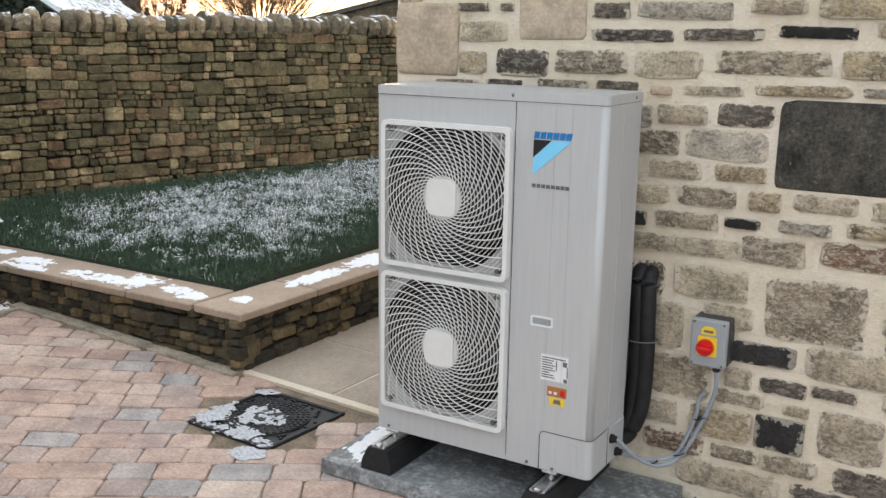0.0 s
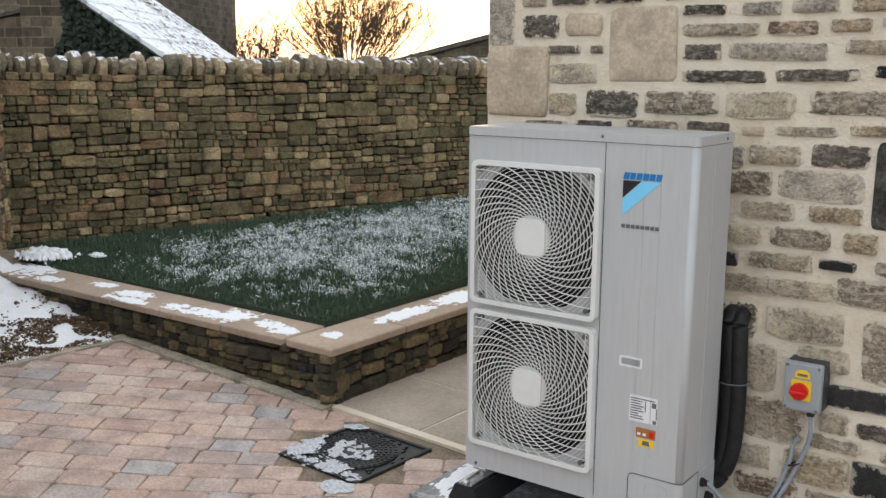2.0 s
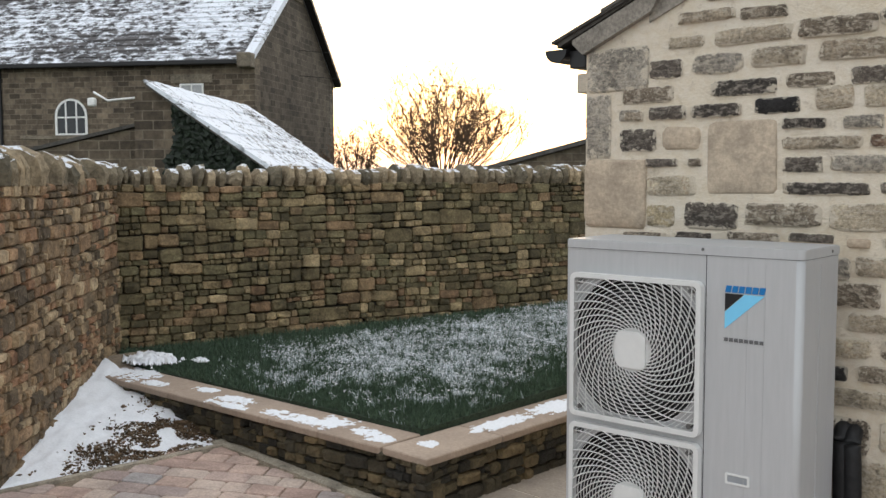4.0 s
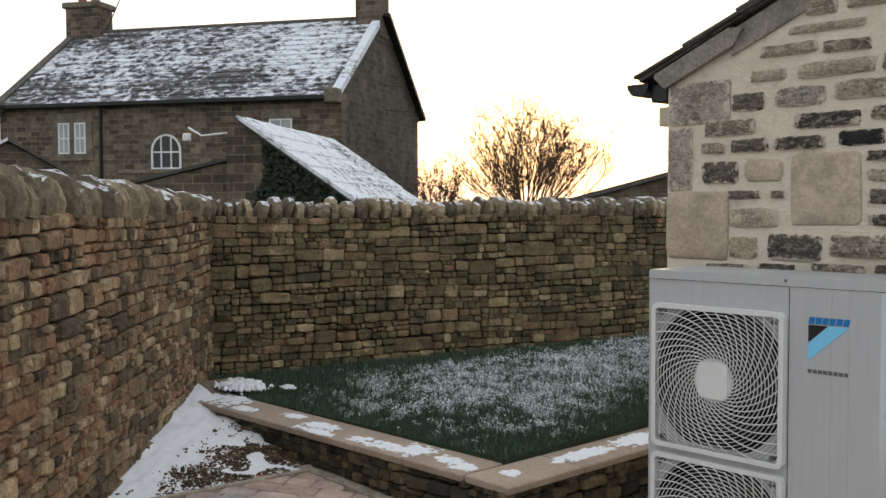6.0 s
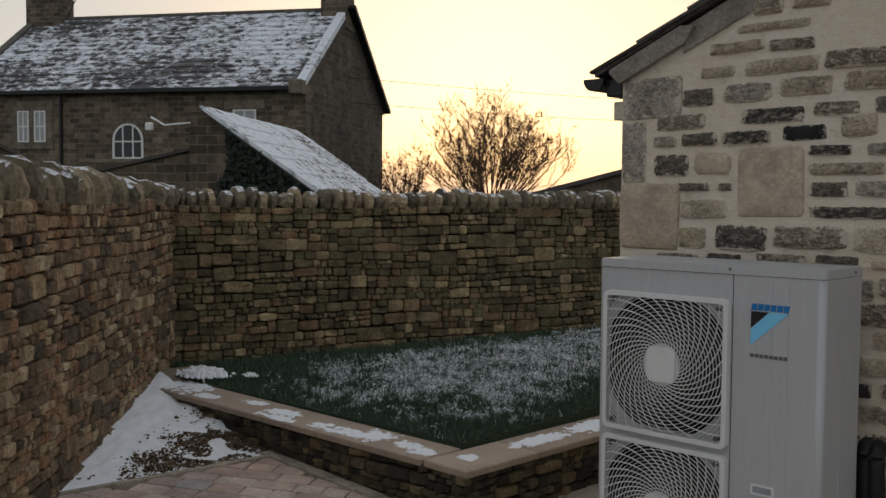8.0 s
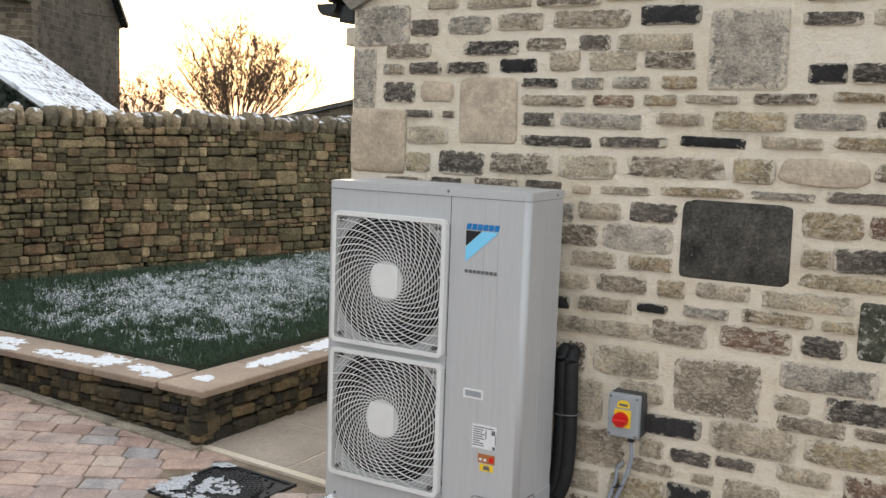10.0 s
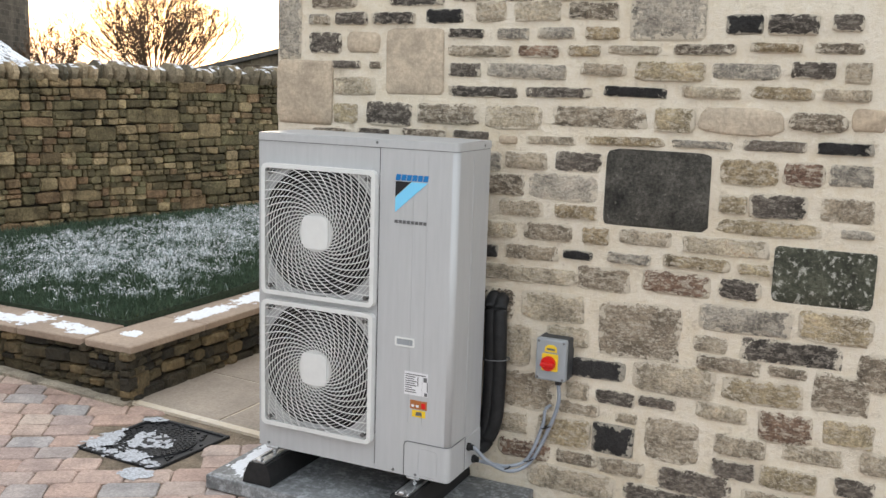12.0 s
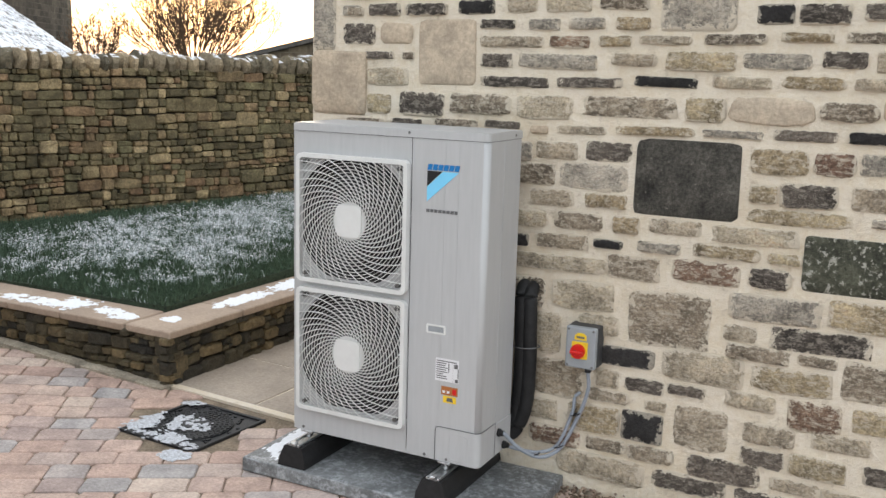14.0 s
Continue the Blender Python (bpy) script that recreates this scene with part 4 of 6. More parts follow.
ORANGE, YELLOW = plain_mat("orange_label", (0.38, 0.14, 0.045), 0.45, wear=0.05, bump=0), plain_mat("yellow_label", (0.8, 0.55, 0.03), 0.45, wear=0.04, bump=0)
RED = plain_mat("red_plastic", (0.6, 0.012, 0.01), 0.3, wear=0.05, bump=0)
BOXGREY = plain_mat("grey_box_plastic", (0.3, 0.32, 0.34), 0.4, wear=0.04, bump=0)
PVC = plain_mat("grey_cable_sheath", (0.3, 0.33, 0.38), 0.4, wear=0.08, bump=0)

UZ, UT = 0.2, 1.545
pump = new("heat_pump")
pump.location = (0, 0, 0)
tagged(pump, "tall light grey heat pump outdoor unit with two fan grilles", "heat pump")
SEAM = 0.568


def arc(cx, cy, r, a0, a1, n=8):
    return [(cx + r * math.cos(radians(a0 + (a1 - a0) * k / n)), cy + r * math.sin(radians(a0 + (a1 - a0) * k / n))) for k in range(n + 1)]


# right-hand case with its rounded front corner
case_r = part("case", prism_bm([(SEAM + 0.0015, 0.0), *arc(0.878, 0.022, 0.022, -90, 0), *arc(0.892, 0.312, 0.008, 0, 90, 3), (SEAM + 0.0015, 0.32)], UZ, 1.5105), CASE, pump, smooth=False)
me = case_r.data
for p in me.polygons:
    p.use_smooth = len(p.vertices) == 4 and abs(p.normal.z) < 0.1 and p.center.x > 0.877 and p.center.y < 0.023
FANS = ((0.297, 1.156, 0.878, 1.422), (0.297, 0.588, 0.308, 0.853))
GX0, GX1 = 0.03, 0.563


def panel_with_holes():
    """The fan panel: a sheet with two round mouths."""
    bm = bmesh.new()
    n = 64

    def quad(x0, x1, z0, z1):
        v = [bm.verts.new(p) for p in ((x0, 0, z0), (x1, 0, z0), (x1, 0, z1), (x0, 0, z1))]
        bm.faces.new(v)

    a, b = 0.297 - 0.256, 0.297 + 0.256
    quad(0.0, a, UZ, 1.5105), quad(b, SEAM - 0.0015, UZ, 1.5105)
    z = UZ
    for cx, cz, *_ in sorted(FANS, key=lambda f: f[1]):
        quad(a, b, z, cz - 0.256)
        z = cz + 0.256
        ring, rim = [], []
        for k in range(n):
            w = 2 * math.pi * k / n
            c, s = math.cos(w), math.sin(w)
            m = 0.256 / max(abs(c), abs(s))
            r = min(0.278, 0.251 / max(abs(c), abs(s)))
            rim.append(bm.verts.new((cx + c * m, 0, cz + s * m)))
            ring.append(bm.verts.new((cx + c * r, 0.0, cz + s * r)))
        for k in range(n):
            j = (k + 1) % n
            bm.faces.new((rim[k], rim[j], ring[j], ring[k]))
    quad(a, b, z, 1.5105)
    return bm


part("fan_panel", panel_with_holes(), CASE, pump)
part("side_panel", box_bm(0.0, 0.004, 0.0015, 0.318, UZ, 1.505), CASE, pump)
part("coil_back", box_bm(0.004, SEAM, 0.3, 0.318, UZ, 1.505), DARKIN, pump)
part("base_tray", box_bm(0.004, SEAM, 0.004, 0.3, UZ, UZ + 0.02), CASE, pump)
bm = prism_bm([*arc(0.006, 0.0, 0.006, 180, 270, 3), *arc(0.878, 0.021, 0.023, -90, 0), (0.901, 0.321), (-0.001, 0.321)], 1.5125, UT)
bmesh.ops.bevel(bm, geom=[e for e in bm.edges if min(v.co.z for v in e.verts) > 1.54], offset=0.004, segments=2, affect="EDGES")
part("lid", bm, CASE, pump)


def rounded(x0, x1, z0, z1, r, n=5):
    out = []
    for cx, cz, a in ((x1 - r, z1 - r, 0), (x0 + r, z1 - r, 90), (x0 + r, z0 + r, 180), (x1 - r, z0 + r, 270)):
        out += arc(cx, cz, r, a, a + 90, n)
    return out


def loop_bm(outer, inner_loop, y0, y1):
    """A flat ring between two outlines of (x, z) with as many points."""
    bm = bmesh.new()
    rings = [[bm.verts.new((x, y, z)) for x, z in o] for o, y in ((outer, y1), (outer, y0), (inner_loop, y0), (inner_loop, y1))]
    n = len(outer)
    for a, b in ((0, 1), (1, 2), (2, 3), (3, 0)):
        for k in range(n):
            bm.faces.new((rings[a][k], rings[a][(k + 1) % n], rings[b][(k + 1) % n], rings[b][k]))
    return bm


def disc_bm(cx, y, cz, r, depth, n=28, bm=None):
    return plate_bm([(cx + r * math.cos(2 * math.pi * k / n), cz + r * math.sin(2 * math.pi * k / n)) for k in range(n)], y, y + depth, bm)


def clipped(points, x0, x1, z0, z1):
    """The runs of a line that lie inside a frame."""
    run = []
    for p in points:
        if x0 <= p[0] <= x1 and z0 <= p[2] <= z1:
            run.append(p)
        else:
            if len(run) > 1:
                yield run
            run = []
    if len(run) > 1:
        yield run


for cx, cz, z0, z1 in FANS:
    grille = part("grille", loop_bm(rounded(GX0, GX1, z0, z1, 0.025), rounded(GX0 + 0.018, GX1 - 0.018, z0 + 0.018, z1 - 0.018, 0.014), -0.03, -0.0015), CASE_SHADE, pump, "white plastic swirl fan grille")
    x0, x1, za, zb = GX0 + 0.014, GX1 - 0.014, z0 + 0.014, z1 - 0.014
    v, f = [], []
    for k in range(22):
        r = 0.079 + k * 0.0134
        y = -0.032 + 0.01 * (r / 0.35) ** 2
        turns = [2 * math.pi * q / 96 for q in range(97)]
        for run in clipped([(cx + r * math.cos(a), a, cz + r * math.sin(a)) for a in turns], x0, x1, za, zb):
            n = len(v)
            for _, a, _ in run:
                v += [(cx + p * math.cos(a), q, cz + p * math.sin(a)) for p, q in ((r - 0.001, y), (r + 0.001, y), (r + 0.001, y + 0.004), (r - 0.001, y + 0.004))]
            for q in range(len(run) - 1):
                f += [(n + 4 * q + i, n + 4 * q + (i + 1) % 4, n + 4 * q + 4 + (i + 1) % 4, n + 4 * q + 4 + i) for i in range(4)]
    rings = thing("ring_mesh", v, f, CASE_SHADE, grille, False)
    v, f = [], []
    for k in range(36):
        a0 = 2 * math.pi * k / 36
        line = []
        for q in range(34):
            r = 0.074 + 0.3 * q / 33
            a = a0 + 1.0 * math.log(r / 0.074)
            line.append((cx + r * math.cos(a), -0.0345 + 0.01 * (r / 0.35) ** 2, cz + r * math.sin(a)))
        for run in clipped(line, x0, x1, za, zb):
            tube_data(run, 0.0025, 4, False, v, f)
    thing("swirl_mesh", v, f, CASE_SHADE, grille, True)
    part("hub_disc", disc_bm(cx, -0.03, cz, 0.078, 0.006), CASE_SHADE, grille, smooth=False)
    bm = plate_bm(rounded(cx - 0.06, cx + 0.06, cz - 0.066, cz + 0.066, 0.018), -0.04, -0.029)
    bmesh.ops.bevel(bm, geom=[e for e in bm.edges if max(w.co.y for w in e.verts) < -0.035], offset=0.004, segments=2, affect="EDGES")
    cap = part("hub_cap", bm, CASE_SHADE, grille)
    for sx in (GX0 + 0.04, GX1 - 0.04):
        for sz in (z0 + 0.035, z1 - 0.035):
            part("grille_screw", disc_bm(sx, -0.027, sz, 0.009, 0.025, 12), SCREW, grille)
    fan = part("fan", disc_bm(cx, 0.03, cz, 0.055, 0.08, 24), DARKIN, pump, "dark three-bladed fan behind the grille")
    for k in range(3):
        bv, bf = [], []
        for s in range(7):
            r = 0.05 + 0.17 * s / 6
            for t in range(7):
                a = 2 * math.pi * k / 3 + (t / 6 - 0.5) * 1.55 + 0.35 * s / 6
                bv.append((cx + r * math.cos(a), 0.06 + 0.05 * (t / 6 - 0.5), cz + r * math.sin(a)))
        for s in range(6):
            for t in range(6):
                i = s * 7 + t
                bf.append((i, i + 1, i + 8, i + 7))
        thing("blade", bv, bf, DARKIN, fan, True)
    # mouth wall and chamber: shade of the deep opening put into their colour
    mouth = bmesh.new()
    loops = []
    for y, scale in ((0.0015, 0.999), (0.14, 0.97)):
        loops.append([])
        for k in range(64):
            c, s = math.cos(2 * math.pi * k / 64), math.sin(2 * math.pi * k / 64)
            r = min(0.278, 0.251 / max(abs(c), abs(s))) * scale
            loops[-1].append(mouth.verts.new((cx + c * r, y, cz + s * r)))
    for k in range(64):
        mouth.faces.new((loops[0][k], loops[0][(k + 1) % 64], loops[1][(k + 1) % 64], loops[1][k]))
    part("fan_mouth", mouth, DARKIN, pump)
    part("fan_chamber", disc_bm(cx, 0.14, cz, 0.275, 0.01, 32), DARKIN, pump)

# screws, seams, embossing
for x, z in ((0.052, 1.53), (0.555, 1.531), (0.05, 0.214)):
    part("screw", disc_bm(x, -0.004, z, 0.006, 0.005, 12), SCREW, pump)
for x, z in ((0.655, 0.214), (0.757, 0.212)):
    part("screw", disc_bm(x, -0.004, z, 0.006, 0.005, 12), SCREW, pump)
for x in (0.715, 0.775):
    part("rib", box_bm(x, x + 0.002, -0.0012, 0.002, 0.42, 1.49), CASE, pump)
for y in (0.15,):
    part("rib", box_bm(0.8985, 0.9018, y, y + 0.003, 0.36, 1.49), CASE, pump)
part("side_screw", box_bm(0.898, 0.904, 0.246, 0.256, 1.522, 1.532, 0.002), SCREW, pump)
part("hatch", loop_bm(rounded(0.651, 0.738, 0.734, 0.772, 0.006), rounded(0.659, 0.73, 0.741, 0.765, 0.003), -0.004, 0.001), CASE_SHADE, pump, "small recessed finger hatch")
# flat grey plate; the shade of the finger recess is in its colour
part("hatch_recess_shade", plate_bm([(0.659, 0.741), (0.73, 0.741), (0.73, 0.765), (0.659, 0.765)], -0.0012, -0.0004), BOXGREY, pump)
cover = part("service_cover", prism_bm([(0.705, -0.003), *arc(0.878, 0.022, 0.025, -90, 0), (0.903, 0.15), (0.899, 0.15), *arc(0.878, 0.022, 0.021, 0, -90), (0.705, 0.001)], 0.203, 0.345), CASE, pump)
part("cover_emboss", loop_bm(rounded(0.765, 0.852, 0.208, 0.325, 0.02), rounded(0.769, 0.848, 0.212, 0.321, 0.017), -0.0045, -0.002), CASE, cover)
part("pipe_cover", box_bm(0.898, 0.9045, 0.155, 0.312, 0.203, 0.34, 0.002, 1), CASE, pump)

seam = [(0.7035, -0.0035, 0.2), (0.7035, -0.0035, 0.33), (0.708, -0.0035, 0.342), (0.72, -0.0035, 0.348), *[(x, y - 0.002, 0.348) for x, y in arc(0.878, 0.022, 0.024, -90, 0)], (0.9035, 0.15, 0.348), (0.9035, 0.15, 0.2)]
tube("cover_seam", seam, 0.0016, GREYINK, pump, 4)
# dark slab standing for the shade in the gap under the lid
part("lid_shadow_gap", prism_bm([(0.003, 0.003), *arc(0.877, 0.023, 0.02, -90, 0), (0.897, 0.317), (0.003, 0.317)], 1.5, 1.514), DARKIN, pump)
# emblem and print, as plain shapes
for k in range(6):
    x = 0.6375 + k * 0.0236
    w = 0.0195
    part("emblem_bar", plate_bm([(x, 1.391), (x + w, 1.391), (x + w + 0.0045, 1.414), (x + 0.0045, 1.414)], -0.0022, 0.0005), BLUE, pump)
part("emblem_triangle", plate_bm([(0.638, 1.327), (0.704, 1.387), (0.638, 1.387)], -0.0022, 0.0005), BLACK, pump)
part("emblem_band", plate_bm([(0.638, 1.266), (0.776, 1.387), (0.707, 1.387), (0.638, 1.324)], -0.0022, 0.0005), SKYBLUE, pump)
for k in range(8):
    x = 0.637 + k * 0.0178
    part("print_bar", plate_bm([(x, 1.224), (x + 0.0135, 1.224), (x + 0.0135, 1.2365), (x, 1.2365)], -0.0022, 0.0005), GREYINK, pump)
# labels
LX, LZ = 0.011, -0.008
rating = part("rating_label", plate_bm([(px + LX, pz + LZ) for px, pz in [(0.686, 0.55), (0.79, 0.55), (0.79, 0.645), (0.686, 0.645)]], -0.0012, 0.0005), PAPER, pump, "white rating label with small print")
for k in range(9):
    z = 0.636 - 0.009 * k
    part("print_line", plate_bm([(px + LX, pz + LZ) for px, pz in [(0.69, z - 0.004), (0.69 + (0.09, 0.045, 0.04, 0.05, 0.042, 0.05, 0.03, 0.046, 0.05)[k], z - 0.004), (0.69 + (0.09, 0.045, 0.04, 0.05, 0.042, 0.05, 0.03, 0.046, 0.05)[k], z), (0.69, z)]], -0.0018, -0.0004), GREYINK, rating)
for x0, x1, z0, z1 in ((0.744, 0.748, 0.59, 0.628), (0.77, 0.786, 0.61, 0.628), (0.775, 0.788, 0.552, 0.566), (0.786, 0.7895, 0.57, 0.61)):
    part("print_block", plate_bm([(px + LX, pz + LZ) for px, pz in [(x0, z0), (x1, z0), (x1, z1), (x0, z1)]], -0.0018, -0.0004), GREYINK, rating)
warn = part("warning_label", plate_bm([(px + LX, pz + LZ) for px, pz in [(0.714, 0.494), (0.788, 0.494), (0.788, 0.53), (0.714, 0.53)]], -0.0012, 0.0005), ORANGE, pump, "orange warning label")
for x0 in (0.72, 0.74):
    part("print_block", plate_bm([(px + LX, pz + LZ) for px, pz in [(x0, 0.502), (x0 + 0.012, 0.502), (x0 + 0.012, 0.512), (x0, 0.512)]], -0.0018, -0.0004), PAPER, warn)
part("print_block", plate_bm([(px + LX, pz + LZ) for px, pz in [(0.764, 0.5), (0.782, 0.5), (0.782, 0.522), (0.764, 0.522)]], -0.0018, -0.0004), RED, warn)
caution = part("caution_label", plate_bm([(px + LX, pz + LZ) for px, pz in [(0.723, 0.462), (0.782, 0.462), (0.782, 0.49), (0.723, 0.49)]], -0.0012, 0.0005), YELLOW, pump, "yellow caution label")
part("print_block", plate_bm([(px + LX, pz + LZ) for px, pz in [(0.738, 0.468), (0.768, 0.468), (0.764, 0.484), (0.742, 0.484)]], -0.0018, -0.0004), GREYINK, caution)

# ---- rubber feet ----
for fx in (0.065, 0.745):
    foot = new("rubber_foot")
    tagged(foot, "black rubber foot with galvanised channel under the heat pump", "mounting foot", "mounting feet")
    bm = bmesh.new()
    ends = []
    for y in (-0.115, 0.43):
        inset = 0.012 if y < 0 else -0.012
        ends.append([bm.verts.new(p) for p in ((fx - 0.07, y, 0.066), (fx + 0.07, y, 0.066), (fx + 0.068, y + inset * 0.3, 0.1), (fx + 0.045, y + inset, 0.155), (fx - 0.045, y + inset, 0.155), (fx - 0.068, y + inset * 0.3, 0.1))])
    bm.faces.new(ends[0]), bm.faces.new(ends[1][::-1])
    for k in range(6):
        bm.faces.new((ends[0][k], ends[1][k], ends[1][(k + 1) % 6], ends[0][(k + 1) % 6]))
    part("block", bm, RUBBER, foot)
    for sx in (-0.03, 0.02):
        part("channel_lip", box_bm(fx + sx, fx + sx + 0.01, -0.098, 0.41, 0.1555, 0.166, 0.002, 1), STEEL, foot)
    part("channel", box_bm(fx - 0.02, fx + 0.02, -0.098, 0.41, 0.1555, 0.159), STEEL, foot)
    for y in (0.02, 0.29):
        bolt = bmesh.new()
        bmesh.ops.create_cone(bolt, cap_ends=True, segments=12, radius1=0.006, radius2=0.006, depth=0.05, matrix=Matrix.Translation((fx, y, 0.179)))
        bmesh.ops.create_cone(bolt, cap_ends=True, segments=6, radius1=0.012, radius2=0.012, depth=0.009, matrix=Matrix.Translation((fx, y, 0.17)))
        part("bolt", bolt, STEEL, foot)
        part("bracket", box_bm(fx - 0.03, fx + 0.03, y - 0.022, y + 0.022, 0.188, 0.1995, 0.003, 1), STEEL, foot)
    part("end_clip", box_bm(fx - 0.012, fx + 0.012, -0.103, -0.075, 0.159, 0.174, 0.004, 1), STEEL, foot)

# ---- insulated pipes, cable, isolator ----
for k, (dx, dy) in enumerate(((0.0, 0.0), (0.036, -0.012))):
    path = curve_points([(0.9 + dx, 0.46, 0.885), (0.905 + dx, 0.40 + dy, 0.86), (0.915 + dx, 0.377 + dy, 0.77), (0.922 + dx, 0.375 + dy, 0.55), (0.912 + dx, 0.375 + dy, 0.36), (0.885 + dx * 0.6, 0.365 + dy, 0.25), (0.85 + dx * 0.4, 0.33, 0.23)], 8)
    tagged(tube("insulated_pipe", path, 0.03 if k else 0.036, RUBBER, sides=14), "black foam insulated pipe running from wall to heat pump", "pipe", "insulated pipes")
tie = thing("pipe_tie", *tube_data([(0.94 + 0.056 * math.cos(a), 0.37 + 0.042 * math.sin(a), 0.63 + 0.004 * math.cos(a)) for a in (2 * math.pi * s / 20 for s in range(20))], 0.003, 5, True), GREYINK, None, True)
tagged(tie, "pale cable tie round the insulated pipes", "cable tie")

iso = new("isolator_switch")
tagged(iso, "grey isolator switch box with red rotary handle on wall", "switch")
IX, IZ, IY = 1.188, 0.668, 0.338
part("back_box", box_bm(IX - 0.063, IX + 0.068, IY + 0.028, WALL_Y + 0.012, IZ - 0.085, IZ + 0.088, 0.006), plain_mat("dark_box_plastic", (0.05, 0.052, 0.055), 0.5, bump=0), iso)
front = part("front_cover", box_bm(IX - 0.065, IX + 0.065, IY, IY + 0.03, IZ - 0.088, IZ + 0.088, 0.008), BOXGREY, iso)
for sx in (-0.053, 0.053):
    for sz in (-0.076, 0.076):
        part("cover_screw", disc_bm(IX + sx, IY - 0.002, IZ + sz, 0.005, 0.004, 10), SCREW, front)
part("yellow_plate", plate_bm(rounded(IX - 0.036, IX + 0.032, IZ - 0.045, IZ + 0.027, 0.006), IY - 0.004, IY), YELLOW, iso)
part("yellow_sticker", plate_bm([(IX - 0.027, IZ + 0.034), (IX + 0.026, IZ + 0.034), (IX + 0.024, IZ + 0.054), (IX + 0.012, IZ + 0.064), (IX - 0.012, IZ + 0.064), (IX - 0.025, IZ + 0.054)], IY - 0.0012, IY), YELLOW, iso)
part("sticker_print", plate_bm([(IX - 0.018, IZ + 0.041), (IX + 0.017, IZ + 0.041), (IX + 0.017, IZ + 0.05), (IX - 0.018, IZ + 0.05)], IY - 0.0018, IY - 0.0008), GREYINK, iso)
bm = disc_bm(IX - 0.006, IY - 0.022, IZ - 0.012, 0.03, 0.019, 28)
bmesh.ops.bevel(bm, geom=[e for e in bm.edges if max(v.co.y for v in e.verts) < IY - 0.02], offset=0.003, segments=2, affect="EDGES")
knob = part("rotary_handle", bm, RED, iso, "red rotary handle")
part("handle_grip", box_bm(IX - 0.034, IX + 0.022, IY - 0.038, IY - 0.021, IZ - 0.02, IZ - 0.004, 0.005), RED, knob)
glands = part("cable_gland", box_bm(IX + 0.018, IX + 0.044, IY + 0.012, IY + 0.038, IZ - 0.106, IZ - 0.087, 0.005), BLACK, iso)
cable = tube("power_cable", curve_points([(IX + 0.03, IY + 0.025, IZ - 0.1), (IX + 0.028, 0.385, 0.48), (1.178, 0.398, 0.36), (1.11, 0.385, 0.205), (1.04, 0.33, 0.165), (0.97, 0.25, 0.22), (0.93, 0.185, 0.296), (0.9, 0.18, 0.298)], 10), 0.0085, PVC)
tagged(cable, "grey power cable sagging from isolator to heat pump", "cable")
cable2 = tube("control_cable", curve_points([(1.168, 0.43, 0.447), (1.155, 0.402, 0.43), (1.148, 0.395, 0.36), (1.095, 0.38, 0.215), (1.03, 0.34, 0.182), (0.96, 0.27, 0.205), (0.9, 0.237, 0.226)], 10), 0.0075, PVC)
tagged(cable2, "second grey cable tied to the power cable", "cable")
for p in ((1.165, 0.396, 0.36), (1.1, 0.38, 0.208), (1.02, 0.32, 0.178)):
    t = thing("cable_tie", *tube_data([(p[0] + 0.021 * math.cos(a), p[1] + 0.016 * math.sin(a), p[2] + 0.008 * math.cos(a)) for a in (2 * math.pi * s / 14 for s in range(14))], 0.003, 5, True), BLACK, None, True)
    tagged(t, "black cable tie round the two grey cables", "cable tie", "cable ties")
for y, z in ((0.18, 0.298), (0.237, 0.226)):
    v, f = tube_data([(0.899, y, z), (0.915, y, z), (0.916, y, z), (0.93, y, z)], [0.017, 0.017, 0.013, 0.012], 14)
    g = thing("cable_gland", v, f, RUBBER, pump, False)

# gravel margin at the foot of the wall
GRAVEL = stone_mat("gravel", [(0, (0.12, 0.08, 0.06)), (0.5, (0.26, 0.19, 0.14)), (1, (0.36, 0.3, 0.25))], island=True)
verts, faces = [], []
for _ in range(2200):
    x, y, r = rng_b.uniform(1.1, 2.9), rng_b.uniform(0.24, 0.43), rng_b.uniform(0.005, 0.013)
    z, n = rng_b.uniform(-0.03, 0.0) + 0.03 * (y - 0.24) / 0.19, len(verts)
    for p in ((1, 0, 0), (-1, 0, 0), (0, 1, 0), (0, -1, 0), (0, 0, 0.8), (0, 0, -0.8)):
        verts.append((x + r * p[0] * rng_b.uniform(0.7, 1.3), y + r * p[1] * rng_b.uniform(0.7, 1.3), z + r * p[2]))
    faces += [tuple(n + i for i in t) for t in ((0, 2, 4), (2, 1, 4), (1, 3, 4), (3, 0, 4), (2, 0, 5), (1, 2, 5), (3, 1, 5), (0, 3, 5))]
tagged(thing("gravel", verts, faces, GRAVEL), "brown gravel margin at the foot of the wall", "gravel", kind="stuff")

# ---- roof, verge and gutter of the outbuilding ----
SLATE = stone_mat("roof_slate", [(0, (0.05, 0.048, 0.045)), (1, (0.12, 0.11, 0.1))], fine=30, coarse=4)
SLATE_BULK = stone_mat("roof_slate_bulk", [(0, (0.05, 0.048, 0.045)), (1, (0.12, 0.11, 0.1))], fine=30, coarse=4, island=True)
GUTTER = plain_mat("black_gutter", (0.012, 0.012, 0.013), 0.35, wear=0.1, bump=0)
RENDER = stone_mat("verge_mortar", [(0, (0.22, 0.2, 0.175)), (1, (0.22, 0.2, 0.175))], fine=70, coarse=4, bump=0.2)
roof = new("roof")
tagged(roof, "stone slate roof of the outbuilding with mortared verge", "roof", kind="structure")
ridge_z = EAVE_Z + 0.06 + SLOPE * (RIDGE_X - HOUSE_L)
